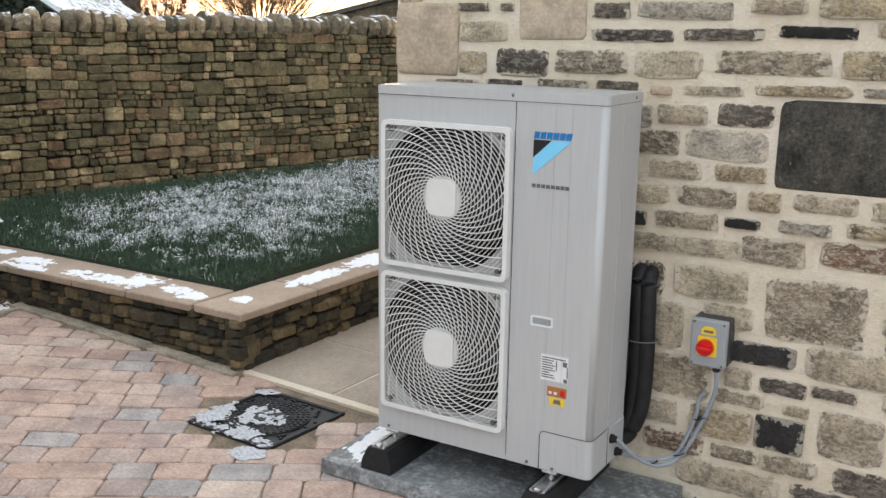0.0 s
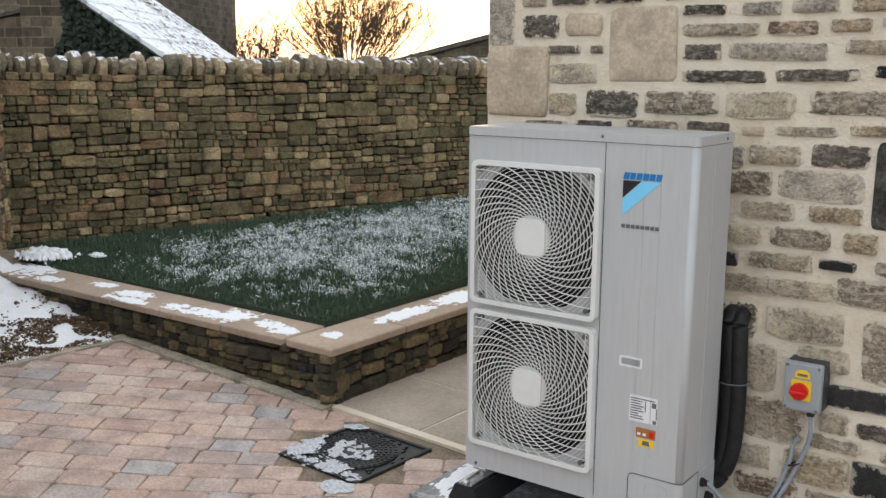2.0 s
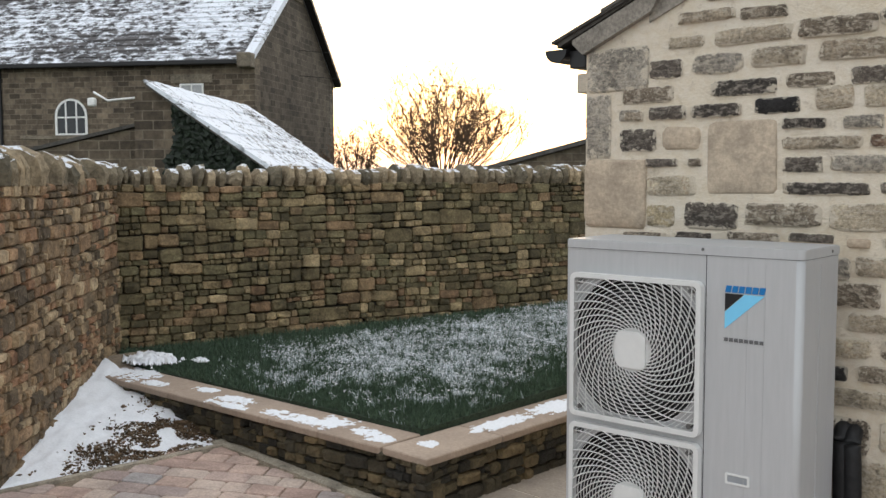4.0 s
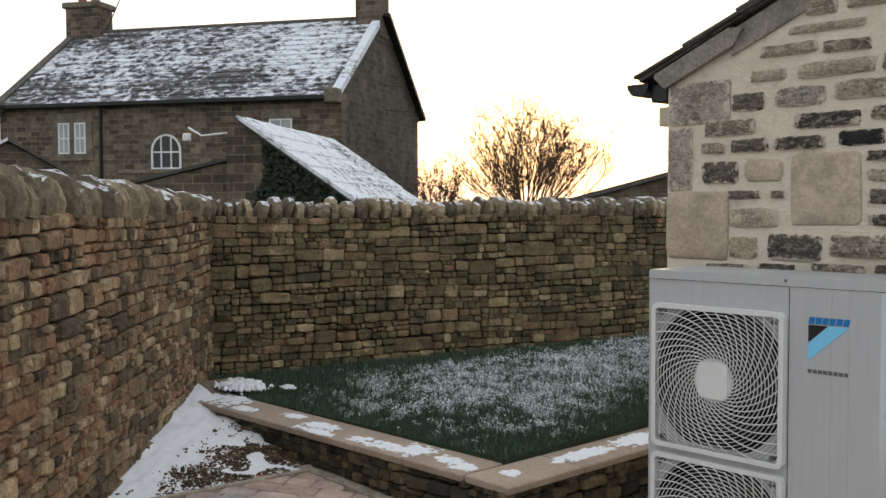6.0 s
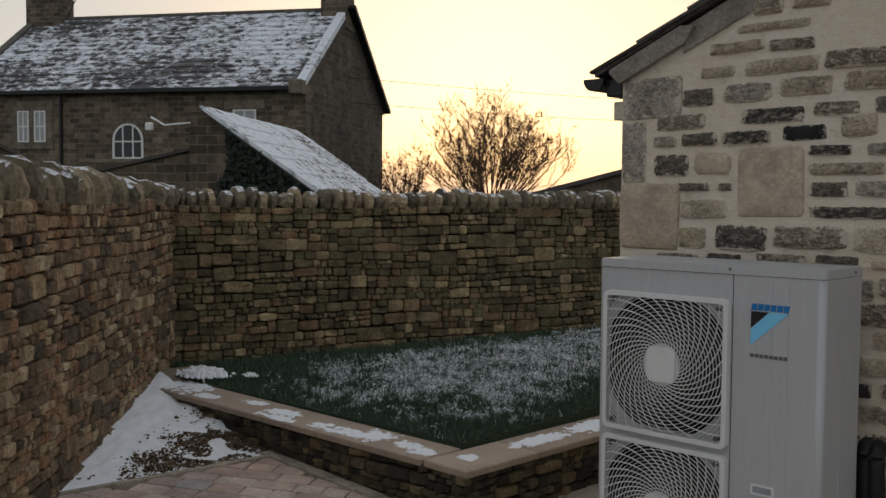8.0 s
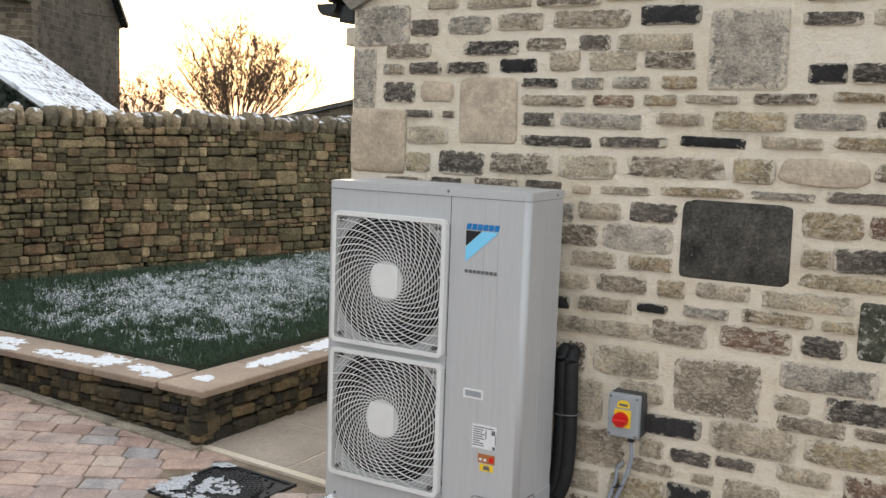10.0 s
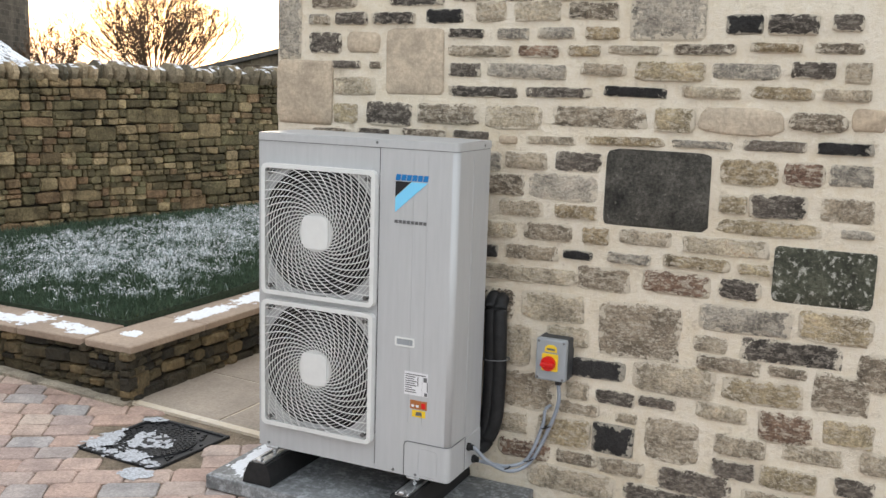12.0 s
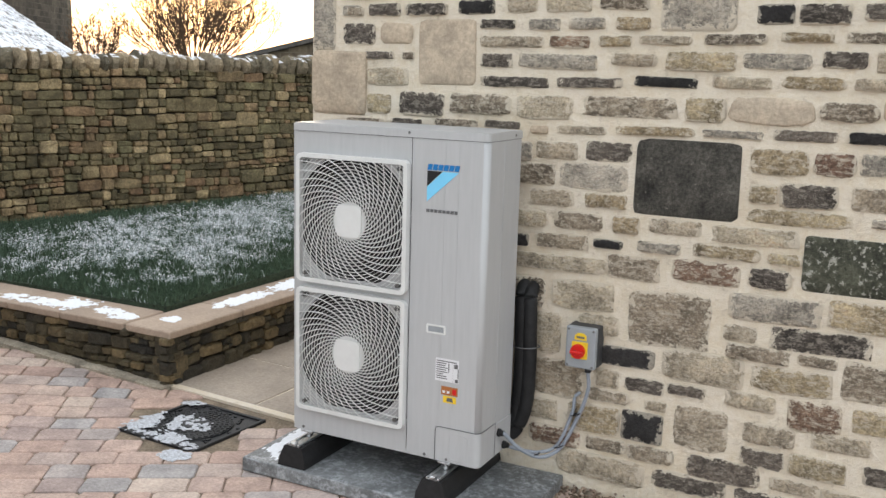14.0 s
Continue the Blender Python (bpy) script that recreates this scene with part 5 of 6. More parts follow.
for side in (-1, 1):
    run = (RIDGE_X - HOUSE_L + 0.13) if side < 0 else (HOUSE_R - RIDGE_X + 0.13)
    bm = bmesh.new()
    x1 = RIDGE_X + side * run
    z1 = ridge_z - SLOPE * run
    plate_bm([(RIDGE_X, ridge_z), (x1, z1), (x1, z1 + 0.02), (RIDGE_X, ridge_z + 0.02)], WALL_Y - 0.03, 6.15, bm)
    part("roof_deck", bm, SLATE, roof)
lean = math.atan(SLOPE)
for k in range(11):
    d = -0.02 + 0.27 * k
    x = HOUSE_L - 0.13 + d * math.cos(lean)
    z = ridge_z - SLOPE * (RIDGE_X - HOUSE_L + 0.13) + d * math.sin(lean) + 0.022
    slate = part("verge_slate", box_bm(0, 0.4, 0, 0.36, 0, 0.014, 0.003, 1), SLATE, roof)
    slate.matrix_local = Matrix.Translation((x, WALL_Y - 0.045 - 0.006 * (k % 3), z)) @ Matrix.Rotation(-lean + 0.035, 4, "Y")
bm = plate_bm([(HOUSE_L - 0.05, WZ - 0.03), (HOUSE_L + 0.0, WZ - 0.075), (HOUSE_L + 0.32, WZ + 0.07), (HOUSE_L + 0.36, WZ + 0.135), (HOUSE_L + 0.3, WZ + 0.142), (HOUSE_L - 0.05, WZ - 0.012)], WALL_Y - 0.035, WALL_Y - 0.002)
part("verge_board", bm, RENDER, roof, "grey mortared board under the verge slates")
bm = plate_bm([(HOUSE_L + 0.3, WZ + 0.03), (RIDGE_X, WZ + SLOPE * (RIDGE_X - HOUSE_L) - 0.1), (RIDGE_X, WZ + SLOPE * (RIDGE_X - HOUSE_L)), (HOUSE_L + 0.3, WZ + SLOPE * 0.3)], WALL_Y - 0.012, WALL_Y - 0.002)
part("verge_pointing", bm, RENDER, roof)

gutter = new("gutter")
tagged(gutter, "black half-round gutter on the eave of the outbuilding", "gutter")
prof_o = [(0.055 * math.cos(a), 0.055 * math.sin(a)) for a in (math.pi + math.pi * k / 10 for k in range(11))]
prof = prof_o + [(x * 0.9, z * 0.9) for x, z in prof_o[::-1]]
part("trough", plate_bm([(HOUSE_L - 0.135 + x, 2.315 + z) for x, z in prof], WALL_Y - 0.03, 6.1), GUTTER, gutter)
part("stop_end", plate_bm([(HOUSE_L - 0.135 + x, 2.315 + z) for x, z in prof_o], WALL_Y - 0.034, WALL_Y - 0.029), GUTTER, gutter)
part("fascia", box_bm(HOUSE_L - 0.085, HOUSE_L - 0.005, WALL_Y - 0.005, 6.0, 2.235, 2.31, 0.004, 1), GUTTER, gutter)
corbel = tagged(part("corbel_stone", box_bm(HOUSE_L - 0.055, HOUSE_L - 0.002, WALL_Y + 0.01, WALL_Y + 0.2, 2.13, 2.212, 0.006), HOUSE["brown"]), "small projecting brown corbel stone under the gutter", "corbel")

# the rest of the gable, out to the far corner and up to the ridge
verts, faces = [], []
rng_t = random.Random(21)
for z in [0.1 + 0.115 * k for k in range(29)]:
    x = 3.42 if z < 2.3 else max(2.56, (z - WZ) / SLOPE + HOUSE_L + 0.32) if z < 2.87 else (z - WZ) / SLOPE + HOUSE_L + 0.35
    end = HOUSE_R - 0.1 if z < 2.3 else 2 * RIDGE_X - HOUSE_L - (z - WZ) / SLOPE - 0.4
    x += rng_t.uniform(0, 0.08)
    while x < end - 0.1:
        w = min(rng_t.uniform(0.14, 0.34), end - x)
        m = Matrix.Translation((x + w / 2, WALL_Y + 0.012, z)) @ Matrix.Diagonal((w - 0.035, 0.025, rng_t.uniform(0.055, 0.09), 1))
        v, f = HOUSE_SHAPES[rng_t.randrange(24)]
        n = len(verts)
        verts += [tuple(m @ Vector(p)) for p in v]
        faces += [tuple(n + i for i in q) for q in f]
        x += w
tagged(thing("walling", verts, faces, HOUSE_BULK, house_wall), kind="stuff")

# the part of the gable hidden behind the heat pump and beyond the first stones
for z in (0.12, 0.24, 0.36, 0.49, 0.62, 0.75, 0.88, 1.01, 1.14, 1.27, 1.4):
    x = HOUSE_L + 0.02
    while x < 0.72:
        w = rng_h.uniform(0.14, 0.3)
        if x + w < 0.8:
            lay_stones(rng_h.choice(("brown", "brown", "grey", "dark", "buff")), (x + w / 2, z, w - 0.035, rng_h.uniform(0.06, 0.1)))
        x += w
for z in [0.1 + 0.115 * k for k in range(24)]:
    x = 2.52 + rng_h.uniform(0, 0.1)
    while x < 3.3:
        w = rng_h.uniform(0.14, 0.32)
        if z < 2.3:
            lay_stones(rng_h.choice(("brown", "brown", "grey", "dark", "buff", "pale")), (x + w / 2, z, w - 0.035, rng_h.uniform(0.05, 0.09)))
        x += w
for z in (2.62, 2.72, 2.82):
    x = (z - WZ) / SLOPE + HOUSE_L + 0.32
    while x < 2.4:
        w = rng_h.uniform(0.16, 0.34)
        lay_stones(rng_h.choice(("brown", "brown", "grey", "dark")), (x + w / 2, z, w - 0.035, rng_h.uniform(0.05, 0.075)))
        x += w
for z in (2.2, 2.29, 2.38, 2.47, 2.56):
    x = max(1.72, 0.0)
    while x < 2.5:
        w = rng_h.uniform(0.16, 0.3)
        lay_stones(rng_h.choice(("brown", "brown", "grey", "dark")), (x + w / 2, z, w - 0.035, rng_h.uniform(0.045, 0.065)))
        x += w


# ---- distant buildings ----
def block_mat(name, tones, mortar, scale, snow=False):
    m, n, l, b = nodes_of(name, 0.9)
    tc = n.new("ShaderNodeTexCoord")
    add = n.new("ShaderNodeVectorMath")
    add.operation = "ADD"
    sep = n.new("ShaderNodeSeparateXYZ")
    l.new(tc.outputs["Object"], sep.inputs[0])
    sm = n.new("ShaderNodeMath")
    sm.operation = "ADD"
    l.new(sep.outputs[0], sm.inputs[0]), l.new(sep.outputs[1], sm.inputs[1])
    com = n.new("ShaderNodeCombineXYZ")
    l.new(sm.outputs[0], com.inputs[0]), l.new(sep.outputs[2], com.inputs[1])
    br = n.new("ShaderNodeTexBrick")
    br.inputs["Scale"].default_value, br.inputs["Mortar Size"].default_value = scale, 0.015
    br.inputs["Color1"].default_value, br.inputs["Color2"].default_value, br.inputs["Mortar"].default_value = (*tones[0], 1), (*tones[1], 1), (*mortar, 1)
    br.inputs["Brick Width"].default_value, br.inputs["Row Height"].default_value, br.inputs["Bias"].default_value = 0.5, 0.22, 0.0
    l.new(com.outputs[0], br.inputs["Vector"])
    t, t2 = noise_node(n, l, 0.9, 6, 0.7, (1, 1, 0.35)), noise_node(n, l, 7.0, 6, 0.7)
    c = mix_node(n, l, "OVERLAY", 0.7, br.outputs[0], ramp_node(n, l, t.outputs[0], [(0.3, (0.2, 0.2, 0.2)), (0.7, (0.75, 0.74, 0.7))]).outputs[0])
    c = mix_node(n, l, "OVERLAY", 0.6, c, ramp_node(n, l, t2.outputs[0], [(0.3, (0.2, 0.2, 0.2)), (0.7, (0.8, 0.8, 0.78))]).outputs[0])
    l.new(c, b.inputs["Base Color"])
    bump_node(n, l, b, br.outputs[1], 0.4, -0.03)
    return m


def snowy_mat(name, bare, cover, scale=1.6, island=True):
    """Slates with snow lying in patches."""
    m, n, l, b = nodes_of(name, 0.85)
    base = ramp_node(n, l, n.new("ShaderNodeNewGeometry").outputs["Random Per Island"], [(0, tuple(v * 0.7 for v in bare)), (1, tuple(v * 1.5 for v in bare))]).outputs[0]
    a, c = noise_node(n, l, scale * 0.35, 4, 0.6), noise_node(n, l, scale * 3, 7, 0.75, (1, 1, 2.2))
    s = n.new("ShaderNodeMath")
    s.operation = "MULTIPLY_ADD"
    s.inputs[1].default_value = 0.55
    l.new(a.outputs[0], s.inputs[0]), l.new(c.outputs[0], s.inputs[2])
    mask = ramp_node(n, l, s.outputs[0], [(cover, (0, 0, 0)), (cover + 0.09, (1, 1, 1))]).outputs[0]
    l.new(mix_node(n, l, "MIX", mask, base, (0.74, 0.77, 0.83)), b.inputs["Base Color"])
    bump_node(n, l, b, s.outputs[0], 0.4, 0.03)
    return m


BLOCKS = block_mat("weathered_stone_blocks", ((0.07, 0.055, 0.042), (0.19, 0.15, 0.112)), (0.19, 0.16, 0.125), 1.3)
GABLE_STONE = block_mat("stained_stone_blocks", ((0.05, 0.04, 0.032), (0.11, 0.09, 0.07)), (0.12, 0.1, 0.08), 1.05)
ROOFSNOW = snowy_mat("snowy_stone_slates", (0.075, 0.07, 0.07), 0.75, 1.0)
SHEDSNOW = snowy_mat("snowy_shed_slates", (0.09, 0.085, 0.08), 0.66)
WHITEPAINT = plain_mat("white_window_paint", (0.78, 0.78, 0.76), 0.5, bump=0)
PANE = plain_mat("dark_window_glass", (0.03, 0.035, 0.04), 0.08, wear=0.1, bump=0)
BLIND = plain_mat("pale_blind_behind_glass", (0.4, 0.41, 0.42), 0.12, bump=0)
DRESSED = stone_mat("dressed_stone", [(0, (0.16, 0.135, 0.105)), (1, (0.2, 0.17, 0.13))], fine=20, coarse=3)
POT = plain_mat("terracotta_pot", (0.3, 0.13, 0.07), 0.8)

FL, FD, FE, FR = 12.8, 9.0, 5.4, 8.55
farm = new("farmhouse")
farm.matrix_world = Matrix.Translation((-22.7, 16.13, -0.03)) @ Matrix.Rotation(radians(31.97), 4, "Z")
tagged(farm, "two-storey stone farmhouse with snow-dusted stone slate roof", "house")
wall = part("wall", box_bm(-FL, -0.0, 0.0, 0.5, -0.2, FE), BLOCKS, farm)
part("rear_wall", box_bm(-FL, 0.0, FD - 0.5, FD, -0.2, FE), BLOCKS, farm)
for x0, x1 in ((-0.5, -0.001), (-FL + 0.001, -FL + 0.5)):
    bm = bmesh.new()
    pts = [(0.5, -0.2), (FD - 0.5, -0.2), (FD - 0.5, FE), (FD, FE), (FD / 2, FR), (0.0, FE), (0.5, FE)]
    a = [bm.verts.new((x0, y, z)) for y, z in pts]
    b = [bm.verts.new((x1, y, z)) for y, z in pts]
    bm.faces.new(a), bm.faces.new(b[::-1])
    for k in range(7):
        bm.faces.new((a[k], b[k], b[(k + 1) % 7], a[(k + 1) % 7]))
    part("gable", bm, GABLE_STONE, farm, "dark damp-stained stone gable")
rng_f = random.Random(17)
pitch = math.atan2(FR - FE, FD / 2)
slope_len = math.hypot(FR - FE, FD / 2 + 0.25)
roof_f = part("roof", plate_bm([(-FL - 0.1, 0.0), (-0.35, 0.0), (-0.35, 0.001), (-FL - 0.1, 0.001)], 0, 0.001), SLATE, farm, "stone slate roof dusted with snow")
verts, faces = [], []
for side in (0, 1):
    rows_n = 15
    for r in range(rows_n):
        s0 = slope_len * r / rows_n
        x = -FL - 0.1 - rng_f.uniform(0, 0.4)
        while x < -0.35:
            w = rng_f.uniform(0.35, 0.75)
            x0, x1 = max(x, -FL - 0.1), min(x + w, -0.35)
            x += w
            if x1 - x0 < 0.05:
                continue
            n = len(verts)
            lift = rng_f.uniform(0.0, 0.012)
            for s, up in ((s0 - 0.08, 0.085), (s0 + slope_len / rows_n + 0.05, 0.015)):
                y = -0.25 + s * math.cos(pitch)
                z = FE - 0.12 + s * math.sin(pitch)
                if side:
                    y = FD - y
                for h in (up - 0.04, up + lift):
                    for xx in (x0 + 0.006, x1 - 0.006):
                        verts.append((xx, y, z + h))
            faces += [tuple(n + i for i in q) for q in ((0, 1, 3, 2), (2, 3, 7, 6), (4, 6, 7, 5), (0, 2, 6, 4), (1, 5, 7, 3), (0, 4, 5, 1))]
tagged(thing("slating", verts, faces, ROOFSNOW, roof_f), kind="stuff")
part("ridge", box_bm(-FL, -0.3, FD / 2 - 0.14, FD / 2 + 0.14, FR - 0.02, FR + 0.13, 0.04), SLATE, roof_f)
for x in (-0.2, -FL + 0.05):
    for side in (0, 1):
        bm = box_bm(-0.1, 0.22, 0, slope_len + 0.15, -0.1, 0.12, 0.02, 1)
        cop = part("gable_coping", bm, SHEDSNOW if x > -1 else SLATE, roof_f, "stone gable coping with snow")
        if side:
            cop.matrix_local = Matrix.Translation((x, FD + 0.3, FE - 0.14)) @ Matrix.Scale(-1, 4, (0, 1, 0)) @ Matrix.Rotation(pitch, 4, "X")
        else:
            cop.matrix_local = Matrix.Translation((x, -0.3, FE - 0.14)) @ Matrix.Rotation(pitch, 4, "X")
    part("kneeler", box_bm(x - 0.22, x + 0.24, -0.5, -0.01, FE - 0.35, FE + 0.12, 0.06), DRESSED, farm)
board = box_bm(0.06, 0.34, 0, slope_len + 0.2, -0.22, -0.06, 0.01, 1)
barge = part("bargeboard", board, GUTTER, roof_f, "dark weathered board under the gable verge")
barge.matrix_local = Matrix.Translation((0.0, FD + 0.12, FE - 0.02)) @ Matrix.Scale(-1, 4, (0, 1, 0)) @ Matrix.Rotation(pitch, 4, "X")
part("gutter", box_bm(-FL, -0.45, -0.32, -0.2, FE - 0.22, FE - 0.06, 0.03), GUTTER, farm)
part("gutter_board", box_bm(-FL, -0.45, -0.2, -0.003, FE - 0.16, FE - 0.04), GUTTER, farm)
part("downpipe", box_bm(-8.8, -8.7, -0.1, -0.01, 0, FE - 0.1, 0.03), GUTTER, farm)


def sash(x0, x1, z0, z1, cols, rows_n):
    win = part("window", box_bm(x0, x1, -0.012, -0.002, z0, z1), BLIND, farm)
    t = 0.05
    bm = bmesh.new()
    for a in (x0, x1 - t):
        box_bm(a, a + t, -0.05, -0.012, z0, z1, bm=bm)
    for a in (z0, z1 - t):
        box_bm(x0 + t, x1 - t, -0.05, -0.012, a, a + t, bm=bm)
    part("window_frame", bm, WHITEPAINT, win)
    for k in range(1, cols):
        x = x0 + (x1 - x0) * k / cols
        part("glazing_bar", box_bm(x - 0.02, x + 0.02, -0.045, -0.013, z0 + t, z1 - t), WHITEPAINT, win)
    for k in range(1, rows_n):
        z = z0 + (z1 - z0) * k / rows_n
        part("glazing_bar", box_bm(x0 + t, x1 - t, -0.046, -0.013, z - 0.025, z + 0.025), WHITEPAINT, win)
    return win


for x0, x1 in ((-10.42, -9.98), (-9.78, -9.34)):
    sash(x0, x1, 3.6, 4.67, 2, 2)
sash(-2.5, -1.7, 3.6, 4.62, 2, 2)
for x0, x1, z0, z1 in ((-10.72, -9.04, 4.69, 5.0), (-10.72, -9.04, 3.36, 3.58), (-10.68, -10.44, 3.58, 4.69), (-9.32, -9.08, 3.58, 4.69), (-9.96, -9.8, 3.58, 4.69), (-2.8, -1.4, 4.64, 4.92), (-8.1, -5.4, 2.9, 3.02)):
    part("dressing", box_bm(x0, x1, -0.04, -0.001, z0, z1, 0.01, 1), DRESSED, farm)
AX0, AX1, AZ0, AZT = -6.83, -5.7, 3.03, 3.64
ar = (AX1 - AX0) / 2
arch = [(AX0, AZ0), (AX1, AZ0), *[((AX0 + AX1) / 2 + ar * math.cos(a), AZT + ar * math.sin(a)) for a in (math.pi * k / 16 for k in range(17))]]
small = [((x - (AX0 + AX1) / 2) * 0.87 + (AX0 + AX1) / 2, (z - 3.6) * 0.9 + 3.6) for x, z in arch]
aw = part("window", plate_bm(arch, -0.012, -0.002), PANE, farm, "round-headed window with white glazing bars")
part("window_frame", loop_bm(arch, small, -0.05, -0.012), WHITEPAINT, aw)
for x in (-6.45, -6.08):
    part("glazing_bar", box_bm(x - 0.022, x + 0.022, -0.046, -0.013, AZ0 + 0.05, AZT + ar * 0.86), WHITEPAINT, aw)
part("glazing_bar", box_bm(AX0 + 0.06, AX1 - 0.06, -0.047, -0.013, AZT - 0.06, AZT - 0.01), WHITEPAINT, aw)
for x0, x1, top in ((-FL - 0.1, -FL + 1.35, FR + 1.2), (-0.92, 0.05, FR + 1.9)):
    stack = part("chimney", box_bm(x0, x1, FD / 2 - 0.5, FD / 2 + 0.5, FR - 0.7, top, 0.03, 1), BLOCKS, farm, "stone chimney stack")
    part("chimney_band", box_bm(x0 - 0.1, x1 + 0.1, FD / 2 - 0.6, FD / 2 + 0.6, top - 0.25, top - 0.02, 0.04, 1), DRESSED, stack)
    for k in (0.3, 0.7):
        bm = bmesh.new()
        bmesh.ops.create_cone(bm, cap_ends=True, segments=12, radius1=0.17, radius2=0.14, depth=0.7, matrix=Matrix.Translation((x0 + (x1 - x0) * k, FD / 2, top + 0.3)))
        part("chimney_pot", bm, POT, stack)
aerial = thing("aerial", *tube_data([(-FL + 1.4, FD / 2, FR + 0.1), (-FL + 1.5, FD / 2, FR + 0.35), (-FL + 2.2, FD / 2 - 0.2, FR + 1.4)], 0.02, 5), GUTTER, farm)
for k in range(4):
    thing("aerial_rod", *tube_data([(-FL + 1.7 + 0.28 * k, FD / 2 - 0.35, FR + 1.36 + 0.05 * k), (-FL + 1.7 + 0.28 * k, FD / 2 + 0.25, FR + 1.36 + 0.05 * k)], 0.012, 4), GUTTER, aerial)

# ivy-clad shed with a single snowy slope
IVY = plain_mat("ivy_leaf", (0.012, 0.02, 0.011), 0.6, wear=0.4, scale=12, bump=0)
shed = new("shed")
shed_d = Vector((0.793, 0.609))
shed.matrix_world = Matrix.Translation((-13.18, 6.5, 0.0)) @ Matrix.Rotation(math.atan2(shed_d.y, shed_d.x), 4, "Z")
tagged(shed, "stone shed with snowy single-pitch roof and ivy-clad end", "shed")
SW, SD, SZ, SS = 4.6, 6.07, 3.36, 0.7
for y0, y1 in ((0.0, 0.35), (SD - 0.35, SD)):
    part("end_wall", plate_bm([(0, -0.2), (SW, -0.2), (SW, SZ - SS * SW - 0.08), (0, SZ - 0.08)], y0, y1), BLOCKS, shed)
part("high_wall", box_bm(-0.34, -0.001, 0.0, SD, -0.2, SZ - 0.1), BLOCKS, shed)
rs = part("roof", plate_bm([(-0.06, SZ - 0.1 + SS * 0.06), (SW + 0.2, SZ - 0.1 - SS * (SW + 0.2)), (SW + 0.2, SZ - 0.06 - SS * (SW + 0.2)), (-0.06, SZ - 0.06 + SS * 0.06)], -0.18, SD + 0.15), SLATE, shed, "stone slate roof covered in snow")
verts, faces = [], []
for r in range(13):
    y = -0.2
    while y < SD + 0.15:
        w = rng_f.uniform(0.3, 0.6)
        n = len(verts)
        for s, up in ((r * 0.42 + 0.46, 0.05), (r * 0.42 - 0.04, 0.02)):
            for h in (-0.03, up + rng_f.uniform(0, 0.02)):
                for yy in (y + 0.006, y + w - 0.006):
                    verts.append((s - 0.04, yy, SZ - 0.03 - SS * (s - 0.04) + h))
        faces += [tuple(n + i for i in q) for q in ((0, 1, 3, 2), (2, 3, 7, 6), (4, 6, 7, 5), (0, 2, 6, 4), (1, 5, 7, 3), (0, 4, 5, 1))]
        y += w
tagged(thing("slating", verts, faces, SHEDSNOW, rs), kind="stuff")
verts, faces = [], []
for _ in range(9000):
    x = rng_f.uniform(0.25, SW)
    z = rng_f.uniform(0.6, SZ - 0.12 - SS * x + 0.03) if SZ - 0.12 - SS * x > 0.65 else 0.6
    if x < 0.6 and noise.noise(Vector((x * 1.5, z * 1.5, 4))) > (x - 0.2) * 2:
        continue
    y, r, a = -rng_f.uniform(0.0, 0.16), rng_f.uniform(0.04, 0.08), rng_f.uniform(0, 6.3)
    n = len(verts)
    verts += [(x + r * math.cos(a + k * 1.57), y - 0.04 * (k == 0) + rng_f.uniform(-0.03, 0.03), z + r * math.sin(a + k * 1.57)) for k in range(4)]
    faces.append((n, n + 1, n + 2, n + 3))
tagged(thing("ivy", verts, faces, IVY, shed, False), kind="stuff")
tagged(part("yard_wall", plate_bm([(-3.2, -0.2), (-0.36, -0.2), (-0.36, 2.62), (-3.2, 2.0)], 0.4, 0.75), BLOCKS, shed))
part("yard_wall_coping", plate_bm([(-3.25, 2.0), (-0.36, 2.64), (-0.36, 2.7), (-3.25, 2.07)], 0.33, 0.82), SLATE, shed)
tube("lamp_bracket", [(-0.3, -0.05, 3.1), (-0.75, -0.15, 3.05), (-1.0, -0.15, 3.2)], 0.02, WHITEPAINT, shed)
part("lamp", box_bm(-1.1, -0.96, -0.22, -0.1, 2.95, 3.1, 0.03), WHITEPAINT, shed)

# small outbuilding roof beyond the side wall
hut = new("hut")
hut.matrix_world = Matrix.Translation((-22.35, 5.6, 0.05)) @ Matrix.Rotation(radians(70), 4, "Z")
tagged(hut, "small stone outbuilding with snowy pitched roof", "hut")
bm = bmesh.new()
pts = [(-1.9, -0.2), (1.9, -0.2), (1.9, 2.2), (0.0, 3.3), (-1.9, 2.2)]
part("wall", plate_bm(pts, 0.0, 4.5), BLOCKS, hut)
for side in (-1, 1):
    part("roof_slope", plate_bm([(0, 3.32), (side * 2.1, 2.1), (side * 2.1, 2.17), (0, 3.4)], -0.15, 4.7), SHEDSNOW if side < 0 else SLATE, hut)

# low barn behind the garden wall
barn = new("barn")
barn.matrix_world = Matrix.Translation((-11.5, 14.08, -0.02)) @ Matrix.Rotation(math.atan2(1.16, 1.61), 4, "Z")
tagged(barn, "low dark stone barn with a shallow slate roof", "barn")
part("wall", plate_bm([(-1.0, -0.2), (6.0, -0.2), (6.0, 2.9), (4.5, 3.05), (-1.0, 1.6)], 0.0, 5.0), BLOCKS, barn)
part("roof", plate_bm([(-1.2, 1.56), (4.6, 3.1), (4.6, 3.2), (-1.2, 1.66)], -0.25, 5.2), SLATE, barn)

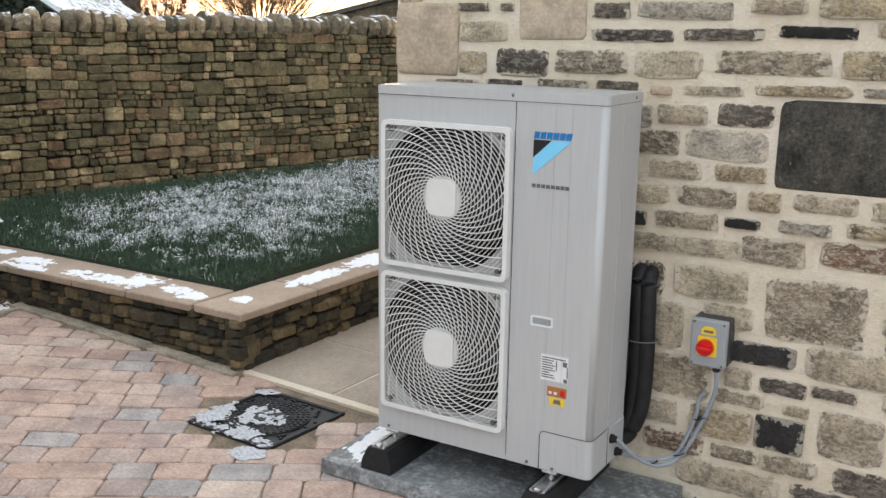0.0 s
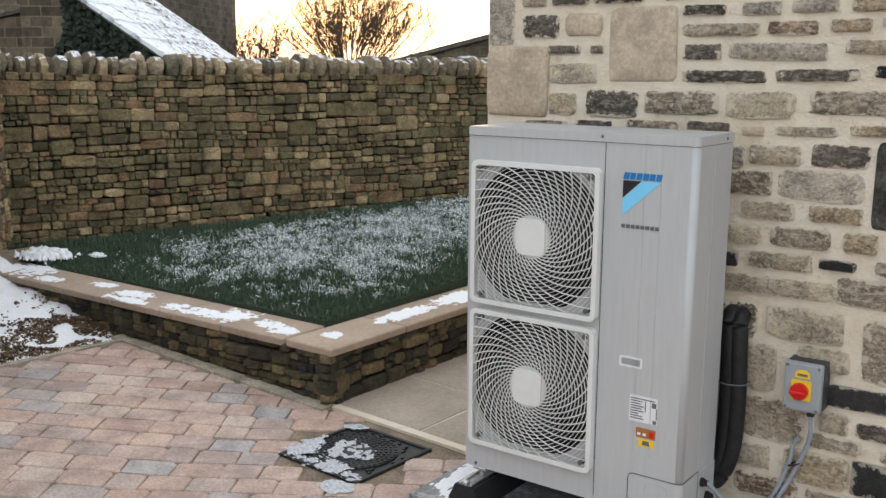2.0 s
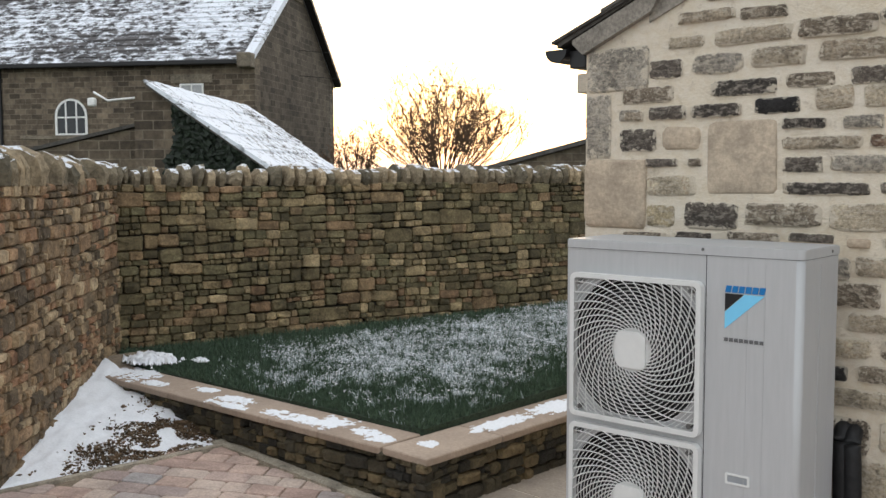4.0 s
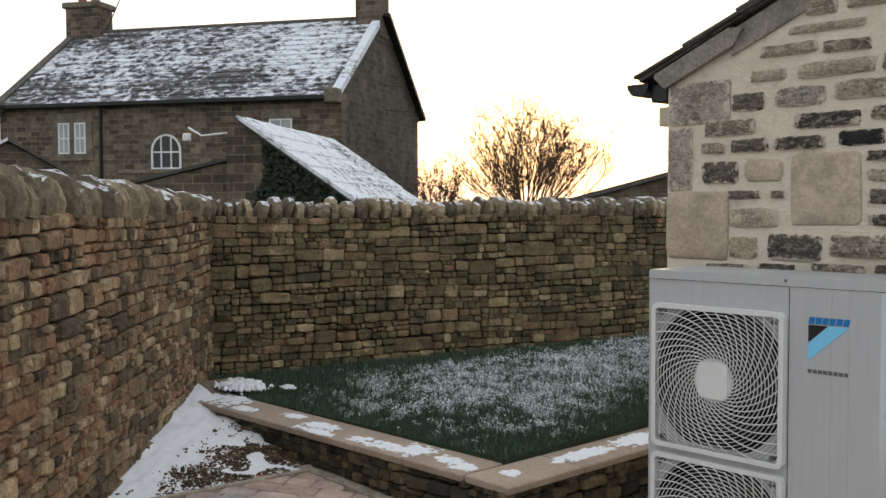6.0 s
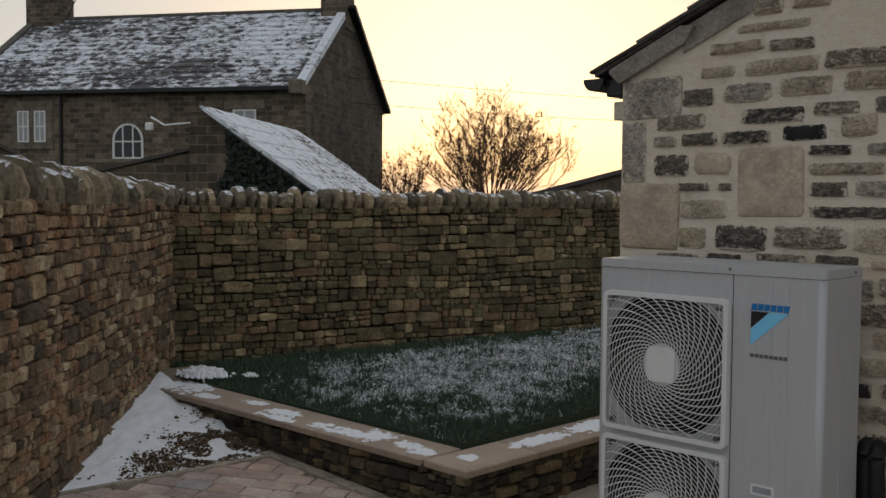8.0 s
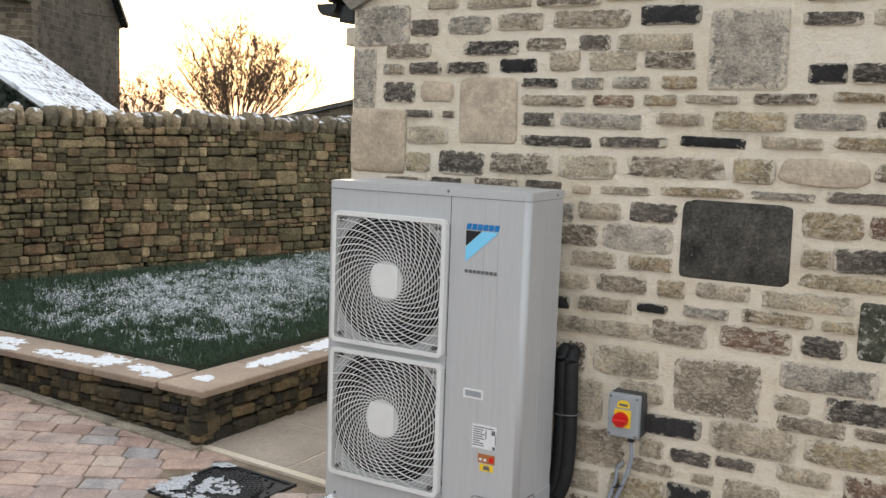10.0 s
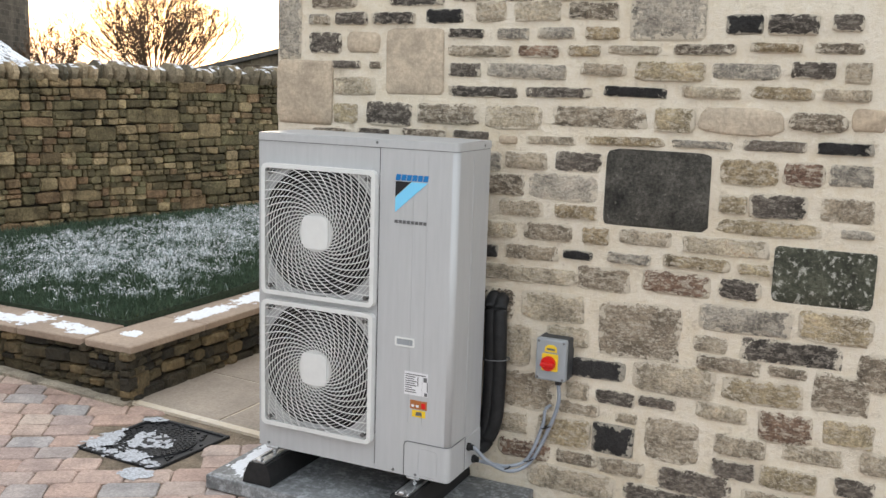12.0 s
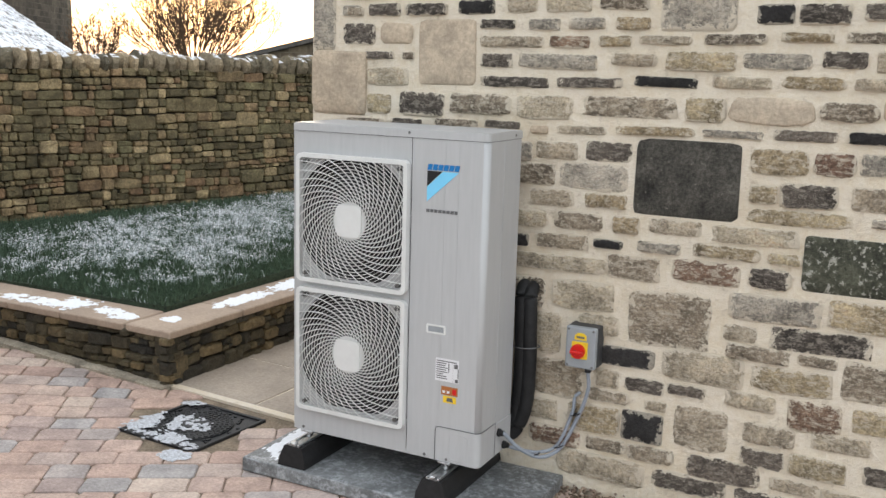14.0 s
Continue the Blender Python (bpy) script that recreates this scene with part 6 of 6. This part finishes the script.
# overhead wires
for z0, z1 in ((6.1, 6.0), (5.2, 5.3)):
    a, b = Vector((-24.9, 19.8, z0)), Vector((-9.5, 42, z1))
    pts = [a.lerp(b, k / 12) - Vector((0, 0, 0.5 * math.sin(math.pi * k / 12))) for k in range(13)]
    tagged(tube("overhead_wire", pts, 0.009, GUTTER, sides=4), "thin dark overhead wire against the sky", "wire", "overhead wires")


# ---- bare trees ----
# bark brown raised towards orange, so the colour carries the low backlight
BARK = plain_mat("backlit_bark", (0.2, 0.125, 0.08), 0.9, wear=0.3, scale=8)


def bare_tree(x, y, crown_low, crown_high, half, stems, seed):
    """A many-stemmed leafless tree whose stems fan out to a dome; all thinner wood is the crown."""
    rng = random.Random(seed)
    trunk, crown = ([], []), ([], [])

    def limb(p, d, length, r, level):
        pts, rad, steps = [p], [r], (7, 5, 4, 3)[level]
        for k in range(steps):
            d = (d + Vector((rng.gauss(0, 0.12), rng.gauss(0, 0.12), rng.gauss(0.05, 0.09)))).normalized()
            p = p + d * length / steps
            pts.append(p)
            rad.append(r * (1 - 0.72 * (k + 1) / steps))
        tube_data(pts, rad, 5 if level == 0 else 3, False, *(trunk if level == 0 else crown))
        if level == 3:
            return
        for k in range((13, 7, 4)[level]):
            t = rng.uniform(0.28 if level == 0 else 0.15, 0.98)
            i = min(int(t * steps), steps - 1)
            q = pts[i].lerp(pts[i + 1], t * steps - i)
            way = (pts[i + 1] - pts[i]).normalized()
            side = Vector((rng.gauss(0, 1), rng.gauss(0, 1), rng.gauss(0.25, 0.6))).normalized()
            limb(q, (way + side * 0.8).normalized(), length * rng.uniform(0.24, 0.5) * (1.1 - 0.45 * t), max(rad[i] * 0.5, 0.0062), level + 1)

    for k in range(stems):
        a = 2.4 * k + rng.uniform(-0.3, 0.3)
        rise = math.sqrt((k + 0.5) / stems)
        top = Vector((half * rise * math.cos(a), half * rise * math.sin(a), crown_low + (crown_high - crown_low) * math.sqrt(max(0.04, 1 - rise * rise * 0.93)) * rng.uniform(0.85, 1.0)))
        foot = Vector((0.2 * math.cos(a), 0.2 * math.sin(a), 1.15))
        limb(foot, (top - foot).normalized(), (top - foot).length * 0.86, 0.026 * crown_high / 5, 0)
    tube_data([Vector((0, 0, -0.2)), Vector((0.03, 0, 0.6)), Vector((0, 0.02, 1.4))], [0.24, 0.19, 0.2], 9, False, *trunk)
    tree = new("tree")
    tree.location = (x, y, 0)
    thing("trunk", *trunk, BARK, tree, True)
    thing("crown", *crown, BARK, tree, True)
    return tagged(tree, "leafless many-stemmed winter tree behind the garden wall", "tree")


bare_tree(-20.2, 22.25, 1.5, 5.95, 3.6, 44, 4)
bare_tree(-23.0, 20.6, 1.5, 3.6, 1.5, 16, 9)
